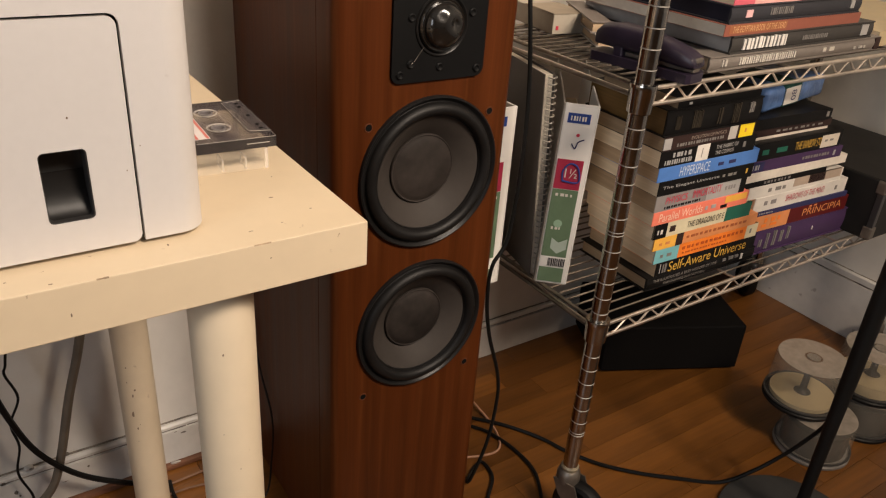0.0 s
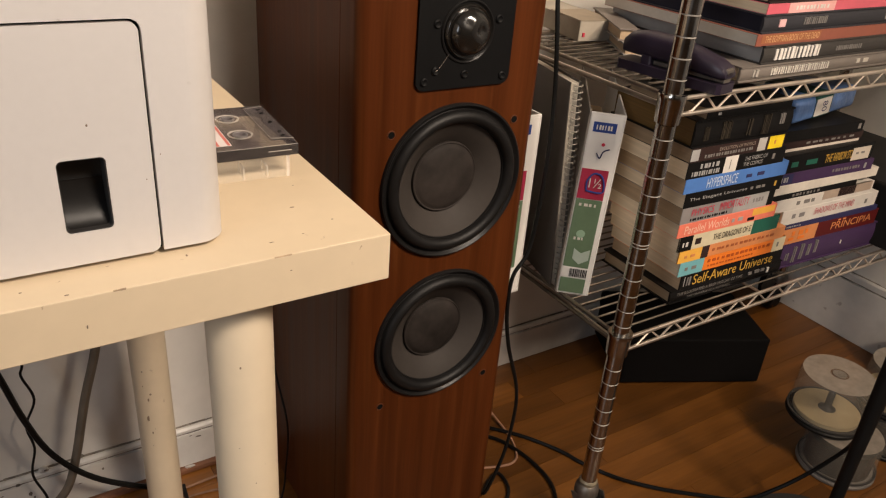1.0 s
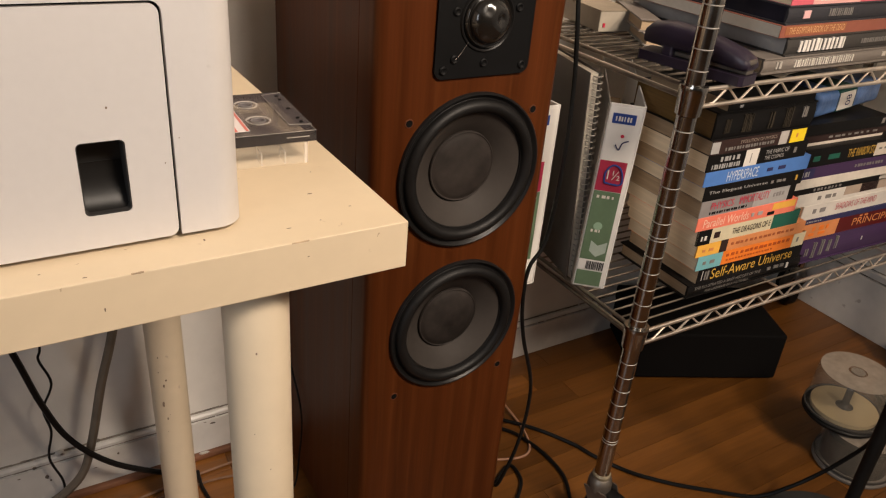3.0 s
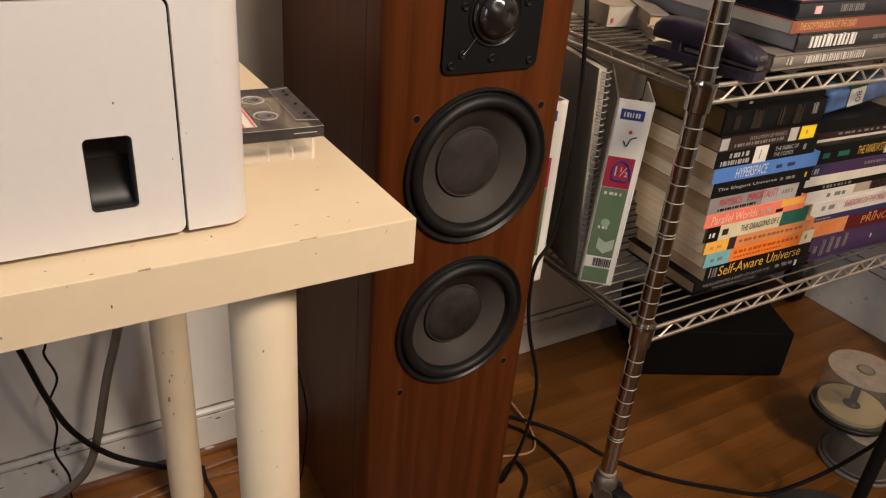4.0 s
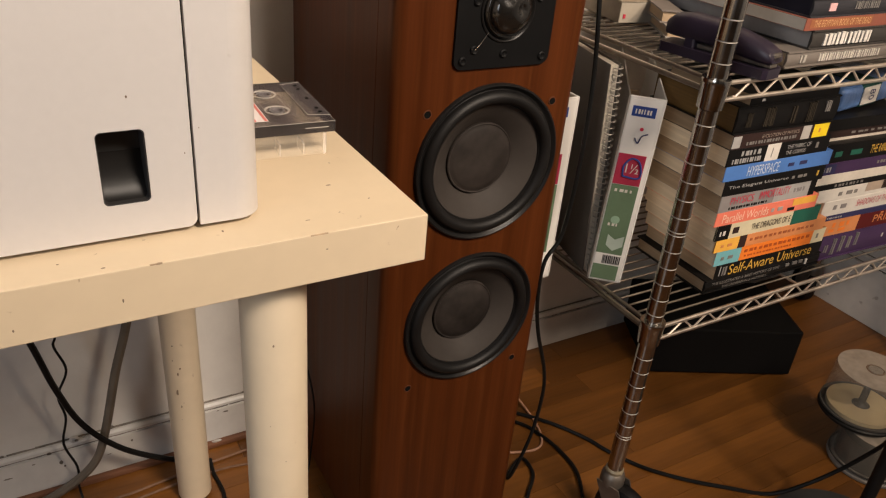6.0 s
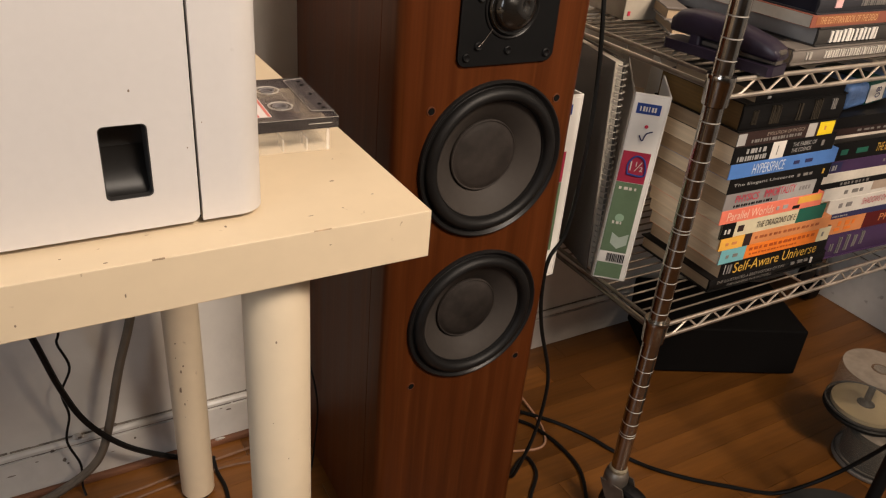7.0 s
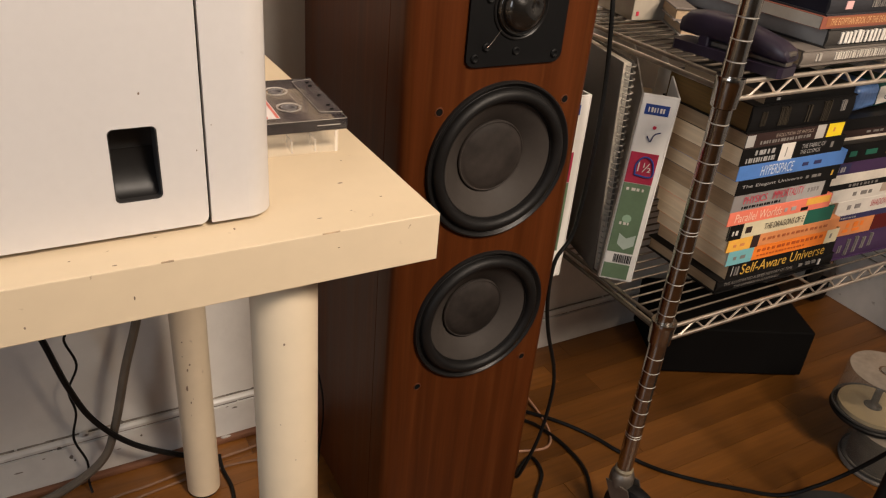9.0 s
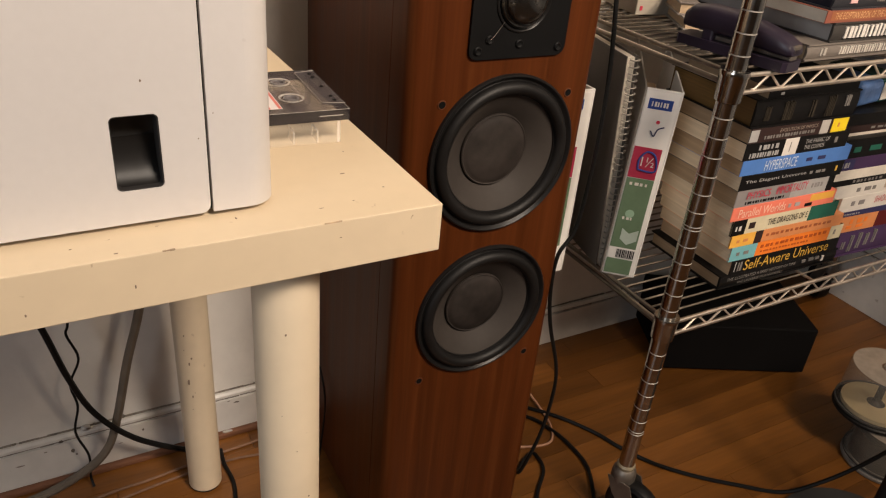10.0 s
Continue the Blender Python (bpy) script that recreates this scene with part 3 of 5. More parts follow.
# dark discs on the surface stand for the shade inside the holes
for y in (-0.036, -0.026, 0.0, 0.026, 0.036):
    part("hole", lathe([(0, 0.0119), (0.0018, 0.0119), (0.0018, 0.0113), (0, 0.0113)], 12, Matrix.Translation((0.027, y, 0))), seam_dark, cassette)
hub_grey = mat("reel_hub", (0.17, 0.155, 0.155), 0.3, vary=0.08)
for y in (-0.0212, 0.0212):
    reel = part("reel", lathe([(0.0108, 0.0101), (0.0108, 0.0109), (0.0095, 0.0110), (0.0088, 0.0103)], 28, Matrix.Translation((-0.006, y, 0))), clear_edge, cassette, "clear raised reel ring", smooth=True)
    part("reel_hub", lathe([(0.0066, 0.0101), (0.0066, 0.0108), (0.0052, 0.0109), (0.0048, 0.0104), (0.0048, 0.0075), (0, 0.0075)], 24, Matrix.Translation((-0.006, y, 0))), hub_grey, reel, "pale toothed hub", smooth=True)
# pale tubes draw edge highlights; the last two also mark the reel window
for pts in (((0.0145, -0.041, 0.0118), (0.0145, 0.041, 0.0118)), ((0.0335, -0.045, 0.0118), (0.0145, -0.041, 0.0118)), ((0.0335, 0.045, 0.0118), (0.0145, 0.041, 0.0118)), ((-0.034, -0.0546, 0.0099), (0.034, -0.0546, 0.0099)), ((0.0341, -0.0546, 0.0099), (0.0341, 0.0546, 0.0099)), ((0.004, -0.012, 0.0102), (0.004, 0.012, 0.0102)), ((-0.016, -0.012, 0.0102), (-0.016, 0.012, 0.0102))):
    part("moulded_highlight_line", tube(pts, 0.00022, 5, straight=True), clear_edge, cassette, "moulded edge with its highlight drawn in pale")
part("label_sticker", box(-0.0338, -0.0195, -0.044, 0.044, 0.0099, 0.0103), mat("label_white", (0.75, 0.68, 0.66), 0.6, vary=0.04), cassette, "white paper label")
for x in (-0.0315, -0.0225):
    part("label_stripe", box(x, x + 0.0022, -0.044, 0.044, 0.0103, 0.0106), mat("label_red", (0.64, 0.17, 0.14), 0.5), cassette, "red stripe")


# ---- loudspeaker ----
FX0, FX1, FY0, FY1, FTOP = 0.357, 0.603, 0.737, 1.042, 1.10
speaker = thing("loudspeaker", pose(0, 0, 0), "mahogany-veneered floor-standing loudspeaker with its grille off", "loudspeaker")
part("cabinet", box(FX0, FX1, FY0 + 0.045, FY1, 0.012, FTOP, 0.0015), veneer, speaker)


DRIVERS = ((0.4857, 0.6443, 0.0984), (0.4857, 0.4243, 0.0970))


def baffle():
    """The front board with rounded vertical edges and round openings for the woofers."""
    bm = bmesh.new()
    r, back = 0.014, FY0 + 0.0448
    left = [(FX0 + r - r * math.cos(radians(a)), FY0 + r - r * math.sin(radians(a))) for a in range(0, 91, 15)]
    right = [(FX0 + FX1 - x, y) for x, y in left[::-1]]
    line = [(FX0, back)] + left
    for strip in (line, right + [(FX1, back)]):
        low, high = [bm.verts.new((x, y, 0.012)) for x, y in strip], [bm.verts.new((x, y, FTOP)) for x, y in strip]
        for k in range(len(strip) - 1):
            bm.faces.new((low[k], low[k + 1], high[k + 1], high[k]))
    rim = [bm.verts.new(c) for c in ((FX0 + r, FY0, 0.012), (FX1 - r, FY0, 0.012), (FX1 - r, FY0, FTOP), (FX0 + r, FY0, FTOP))]
    edges = [bm.edges.new((rim[k], rim[(k + 1) % 4])) for k in range(4)]
    for x, z, rad in DRIVERS:
        hole = [bm.verts.new((x + rad * 0.93 * math.cos(2 * math.pi * k / 64), FY0, z + rad * 0.93 * math.sin(2 * math.pi * k / 64))) for k in range(64)]
        deep = [bm.verts.new((v.co.x, back, v.co.z)) for v in hole]
        for k in range(64):
            edges.append(bm.edges.new((hole[k], hole[(k + 1) % 64])))
            bm.faces.new((hole[k], hole[(k + 1) % 64], deep[(k + 1) % 64], deep[k]))
    bmesh.ops.triangle_fill(bm, edges=edges, use_beauty=True, normal=(0, -1, 0))
    for z in (0.012, FTOP):
        bm.faces.new([bm.verts.new((x, y, z)) for x, y in line + right + [(FX1, back)]])
    bmesh.ops.remove_doubles(bm, verts=bm.verts, dist=1e-6)
    return bm


part("front_baffle", baffle(), veneer, speaker, "mahogany front board with rounded edges", smooth=True)
part("plinth", box(FX0 + 0.01, FX1 - 0.01, FY0 + 0.012, FY1 - 0.01, 0.0, 0.012), black_plastic, speaker)


def woofer(x, z, r):
    at = Matrix.Translation((x, FY0, z)) @ FRONT
    rim = [(r, -0.004), (r, 0.0040), (r - 0.0008, 0.0052), (r - 0.0022, 0.0054), (r - 0.0034, 0.0046), (r * 0.950, 0.0020), (r * 0.930, 0.0010), (r * 0.90, 0.0006)]
    ring = part("woofer", lathe(rim, 80, at), frame_black, speaker, "black-framed woofer with a grey cone", smooth=True)
    roll = [(r * 0.932, 0.0004), (r * 0.922, 0.0014)] + [(r * 0.838 + r * 0.078 * math.cos(radians(a)), 0.0012 + 0.0085 * math.sin(radians(a))) for a in range(0, 181, 12)] + [(r * 0.752, 0.0002), (r * 0.742, -0.0006)]
    part("surround", lathe(roll, 80, at), rubber, ring, "black rubber roll surround", smooth=True)
    part("cone_edge", lathe([(r * 0.764, 0.0004), (r * 0.760, 0.0014), (r * 0.750, 0.0014), (r * 0.744, -0.0004)], 80, at), frame_black, ring, "glossy glue line round the cone", smooth=True)
    cone = [(r * 0.751 - (r * 0.751 - 0.028) * t, -0.0004 - 0.034 * t ** 1.2) for t in (0, 0.1, 0.25, 0.4, 0.55, 0.7, 0.85, 1.0)]
    part("cone", lathe(cone, 80, at), cone_grey, ring, "matt grey paper cone", smooth=True)
    cr = r * 0.462
    cap = [(cr, -0.0190), (cr * 0.99, -0.0160), (cr * 0.965, -0.0152), (cr * 0.945, -0.0160)] + [(cr * 0.93 * math.cos(radians(a)), -0.0172 + 0.008 * math.sin(radians(a))) for a in range(10, 91, 10)]
    part("dust_cap", lathe(cap, 64, at), cap_grey, ring, "dusty dark dust cap", smooth=True)


for driver in DRIVERS:
    woofer(*driver)
tweeter = part("tweeter", rounded(round_rect(0.4245, 0.5505, 0.7615, 0.886, 0.011, 8), FY0 - 0.0035, FY0 + 0.002, swap=to_front), plate_black, speaker, "square black tweeter plate with a glossy dome")
at = Matrix.Translation((0.4875, FY0 - 0.0036, 0.824)) @ FRONT
part("guide_ring", lathe([(0.0350, 0.0), (0.0345, 0.0016), (0.0335, 0.0018), (0.0320, 0.0008), (0.0315, 0.0002)], 56, at), frame_black, tweeter, "black ring round the dome", smooth=True)
dome = lathe([(0.0305, 0.0005), (0.0300, 0.003), (0.0285, 0.0045), (0.0265, 0.004)] + [(0.026 * math.cos(radians(a)), 0.003 + 0.0165 * math.sin(radians(a))) for a in range(5, 90, 4)] + [(0, 0.0195)], 72)
for v in dome.verts:      # pushed-in dents
    for dx, dy, wide, deep in ((0.0075, 0.004, 0.0065, 0.0042), (-0.010, 0.012, 0.006, 0.0012)):
        v.co.z -= deep * math.exp(-((v.co.x - dx) ** 2 + (v.co.y - dy) ** 2) / wide ** 2)
bmesh.ops.transform(dome, matrix=at, verts=dome.verts)
part("dome", dome, dome_gloss, tweeter, "glossy dark dome with a dent", smooth=True)
part("lead_wire", tube([at @ Vector(p) for p in ((-0.039, -0.041, 0.002), (-0.033, -0.036, 0.0012), (-0.027, -0.028, 0.0015), (-0.0235, -0.0225, 0.0024))], 0.00028, 6), dull_metal, tweeter, "fine bare lead wire", smooth=True)
for dx, dz in ((-0.0525, -0.0525), (0.0525, -0.0525), (-0.0525, 0.0525), (0.0525, 0.0525), (0.0, -0.047), (-0.039, -0.041), (0.041, 0.012), (-0.040, 0.010), (0.0, 0.047)):
    part("screw", lathe([(0.0048, 0.0), (0.0048, 0.0012), (0.0036, 0.0022), (0.0018, 0.0014), (0, 0.0012)], 16, at @ Matrix.Translation((dx, dz, 0))), plate_black, tweeter, smooth=True)
socket_brown = mat("socket_brown", (0.085, 0.029, 0.012), 0.5, spec=0.15)
for x, z in ((0.399, 0.714), (0.569, 0.714), (0.568, 0.332), (0.400, 0.331)):
    hole = part("grille_socket", lathe([(0.0056, 0.0), (0.0054, 0.0006), (0.0046, 0.0008), (0.0042, 0.0004), (0, 0.0004)], 20, Matrix.Translation((x, FY0 - 0.0002, z)) @ FRONT), socket_brown, speaker, "empty grille socket", smooth=True)
    # flat black disc over the socket holds the shade of its bore
    part("bore_shade", lathe([(0.0041, 0.0008), (0, 0.0008)], 16, Matrix.Translation((x, FY0 - 0.0002, z)) @ FRONT), seam_dark, hole)


# ---- chrome wire shelf unit on castors ----
RX0, RX1, RY0, RY1 = 0.742, 1.675, 0.650, 0.970
DECKS = (0.4015, 0.7525)
PITCH, RING0 = 0.0254, 0.19
rack = thing("wire_shelf_unit", pose(0, 0, 0), "chrome wire shelf unit on castors with two loaded shelves", "shelf unit")


def post_mesh():
    prof, z, top = [(0, 0.118), (0.0122, 0.118)], 0.0, 1.22
    k = 0
    while RING0 + k * PITCH < top - 0.02:
        z = RING0 + k * PITCH
        for dz in ((0, 0.0048) if k % 14 == 0 else (0,)):
            prof += [(0.0127, z + dz - 0.0008), (0.0120, z + dz - 0.0004), (0.0120, z + dz + 0.0004), (0.0127, z + dz + 0.0008)]
        k += 1
    prof += [(0.0127, top - 0.004), (0.011, top), (0, top)]
    me = bpy.data.meshes.new("post")
    bm = lathe(prof, 28)
    for f in bm.faces:
        if max((v.co.x ** 2 + v.co.y ** 2) ** 0.5 for v in f.verts) < 0.01268 or (min((v.co.x ** 2 + v.co.y ** 2) ** 0.5 for v in f.verts) < 0.0121 and 0.15 < f.verts[0].co.z < 1.2):
            f.material_index = 1
    bmesh.ops.recalc_face_normals(bm, faces=bm.faces)
    bm.to_mesh(me)
    bm.free()
    me.materials.append(chrome)
    me.materials.append(mat("brushed_groove", (0.50, 0.475, 0.43), 0.5, 0.7, vary=0.08))
    return me


post_data = post_mesh()
for cx in (RX0, RX1):
    for cy in (RY0, RY1):
        post = part("post", post_data, chrome, rack, smooth=True)
        post.location = (cx, cy, 0)
        for dz in DECKS:
            part("collar", lathe([(0.0129, dz - 0.036), (0.0158, dz - 0.034), (0.0176, dz - 0.004), (0.0185, dz), (0.0176, dz + 0.003), (0.0129, dz + 0.003)], 28), chrome, post, "tapered chrome collar", smooth=True)


def castor(x, y, turn):
    m = pose(x, y, 0, 0, 0, turn)
    c = part("castor", lathe([(0, 0.122), (0.013, 0.122), (0.0148, 0.119), (0.0140, 0.113), (0.0, 0.113)], 24, m), mat("castor_collar", (0.30, 0.25, 0.17), 0.45, 0.3, vary=0.2, scale=30), rack, "castor with a metal fork and a black wheel", smooth=True)
    bm = lathe([(0, 0.1135), (0.014, 0.1135), (0.0180, 0.109), (0.0195, 0.102), (0.0195, 0.090), (0, 0.090)], 28, m)
    fork = bmesh.new()
    for s in (-1, 1):
        rounded([(-0.018, 0.096), (0.022, 0.096), (0.040, 0.052), (0.034, 0.040), (0.022, 0.040), (-0.004, 0.066)], s * 0.0175 - 0.0012, s * 0.0175 + 0.0012, bm=fork, swap=to_front)
    bmesh.ops.transform(fork, matrix=m, verts=fork.verts)
    part("fork_head", bm, dull_metal, c, "worn metal swivel head", smooth=True)
    part("fork", fork, dull_metal, c)
    wm = m @ Matrix.Translation((0.028, 0, 0.0465)) @ FRONT
    part("wheel", lathe([(0, 0.012), (0.012, 0.012), (0.014, 0.009), (0.030, 0.009), (0.038, 0.0125), (0.0445, 0.010), (0.0465, 0.004), (0.0465, -0.004), (0.0445, -0.010), (0.038, -0.0125), (0.030, -0.009), (0.014, -0.009), (0.012, -0.012), (0, -0.012)], 40, wm), rubber, c, "black rubber wheel", smooth=True)


for cx, cy, turn in ((RX0, RY0, -72), (RX1, RY0, 30), (RX0, RY1, 100), (RX1, RY1, 60)):
    castor(cx, cy, turn)


def truss(parent, a, b, z, waves, gap=0.021):
    """Two rails and a zigzag wire between them, from a to b."""
    # plain side rails take the shaded deck colour
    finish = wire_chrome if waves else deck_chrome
    a, b = Vector((*a, 0)), Vector((*b, 0))
    up = Vector((0, 0, 1))
    t = part("side_truss", tube([a + up * z, b + up * z], 0.0031, 10, straight=True), finish, parent, smooth=True)
    part("lower_rail", tube([a + up * (z - gap), b + up * (z - gap)], 0.0031, 10, straight=True), finish, t, smooth=True)
    if not waves:
        return
    pts = []
    for k in range(waves * 2 + 1):
        q = a.lerp(b, 0.02 + 0.96 * k / (waves * 2))
        zz = z - 0.003 if k % 2 else z - 0.0185
        w = (b - a) * (0.96 / (waves * 2)) * 0.12
        pts += [q - w + up * zz, q + w + up * zz]
    part("zigzag_wire", tube(pts, 0.0016, 6, straight=True), zigzag_chrome, t, smooth=True)


deck_wires = {}
for z, wire_metal in zip(DECKS, (deck_chrome, grimy_shaded_chrome)):
    shelf = part("shelf", tube([(RX0, RY0 + 0.02, z - 0.014), (RX0, RY1 - 0.02, z - 0.014)], 0.0022, 8, straight=True), wire_chrome, rack, "chrome wire shelf")
    truss(shelf, (RX0 + 0.004, RY0 - 0.013), (RX1 - 0.004, RY0 - 0.013), z, 18)
    truss(shelf, (RX0 + 0.004, RY1 + 0.013), (RX1 - 0.004, RY1 + 0.013), z, 18)
    truss(shelf, (RX0 - 0.006, RY0 + 0.014), (RX0 - 0.006, RY1 - 0.014), z, 0, 0.014)
    truss(shelf, (RX1 + 0.006, RY0 + 0.014), (RX1 + 0.006, RY1 - 0.014), z, 0, 0.014)
    n = 17
    for k in range(n):
        y = RY0 + 0.008 + (RY1 - RY0 - 0.016) * k / (n - 1)
        if z not in deck_wires:
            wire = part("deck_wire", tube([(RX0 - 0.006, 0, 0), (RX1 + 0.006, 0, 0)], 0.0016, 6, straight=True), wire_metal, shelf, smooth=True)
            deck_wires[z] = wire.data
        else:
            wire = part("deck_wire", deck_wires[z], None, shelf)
        wire.location = (0, y, z + 0.0018)
    for x in (RX0 + 0.30, RX0 + 0.60):
        part("cross_wire", tube([(x, RY0 - 0.013, z - 0.0015), (x, RY1 + 0.013, z - 0.0015)], 0.0022, 8, straight=True), wire_chrome, shelf, smooth=True)
BASE0, BASE1 = DECKS[0] + 0.0036, DECKS[1] + 0.0036


# ---- books ----
def book(label, x, y, z, yaw, length, depth, thick, cover, pages=None, hard=False, bands=(), print_=(), group=""):
    """A book that lies flat: origin at the spine's left lower corner, spine along x facing -y."""
    b = thing("book", pose(x, y, z, 0, 0, yaw), label, "book", group)
    c = 0.0022 if hard else 0.0006
    over = 0.0035 if hard else 0.0
    bm = box(0, length, 0, depth, 0.0, c, 0.0002, 1)
    box(0, length, 0, depth, thick - c, thick, 0.0002, 1, bm=bm)
    if hard:     # rounded back
        pts = [(0.0012 + 0.0016 - 0.0028 * math.sin(math.pi * k / 8), c * 0.5 + (thick - c) * k / 8) for k in range(9)]
        rounded(pts + [(0.004, thick - c * 0.5), (0.004, c * 0.5)], 0, length, bm=bm, swap=lambda p, q, r: (r, p, q))
    else:
        box(0, length, 0, 0.0008, c, thick - c, bm=bm)
    part("cover", bm, cover, b)
    part("page_block", box(over, length - over, 0.0012 + over * 0.6, depth - over, c, thick - c, 0.0, bm=None), pages or paper, b, "paper page block")
    front = -0.0001 if hard else 0.0
    for u0, u1, v0, v1, m in bands:
        part("spine_band", box(u0 * length, u1 * length, front - 0.0003, front + 0.0030, v0 * thick, v1 * thick), m, b)
    for text, u0, u1, v0, v1, m in print_:
        if isinstance(text, int):
            text = text * 2 if text >= 4 and v1 - v0 < 0.5 and (u1 - u0) * length / text > 0.008 else text
            part("spine_print", bars(u0 * length, u1 * length, v0 * thick, v1 * thick, text, front - 0.0007, seed=text + int(u0 * 50)), m, b)
        else:
            part("title", lettering(text, u0 * length, u1 * length, v0 * thick, v1 * thick, front - 0.0008), m, b)
    return b


WHITE, CREAM, BLACK = ink(0.66, 0.62, 0.57), ink(0.62, 0.55, 0.38), ink(0.0065, 0.006, 0.006)
ORANGE, YELLOW, TEAL, CORAL = ink(0.78, 0.20, 0.025), ink(0.80, 0.42, 0.07), ink(0.17, 0.42, 0.46), ink(0.78, 0.20, 0.13)
TAN, BLUE, GREEN, RED = ink(0.62, 0.24, 0.09), ink(0.075, 0.19, 0.50), ink(0.015, 0.11, 0.075), ink(0.52, 0.035, 0.07)
PURPLE, GREY, GOLD, NAVY = ink(0.060, 0.032, 0.085), ink(0.24, 0.22, 0.215), ink(0.60, 0.36, 0.06), ink(0.035, 0.035, 0.10)
BROWN, DULL, MAROON, SILVER = ink(0.035, 0.020, 0.018), ink(0.20, 0.185, 0.17), ink(0.10, 0.012, 0.012), ink(0.36, 0.35, 0.34)
DARKGILT = ink(0.036, 0.029, 0.021)
G1, G2, G3 = "books in the first stack", "books in the second stack", "art books on the upper shelf"
zb = BASE0
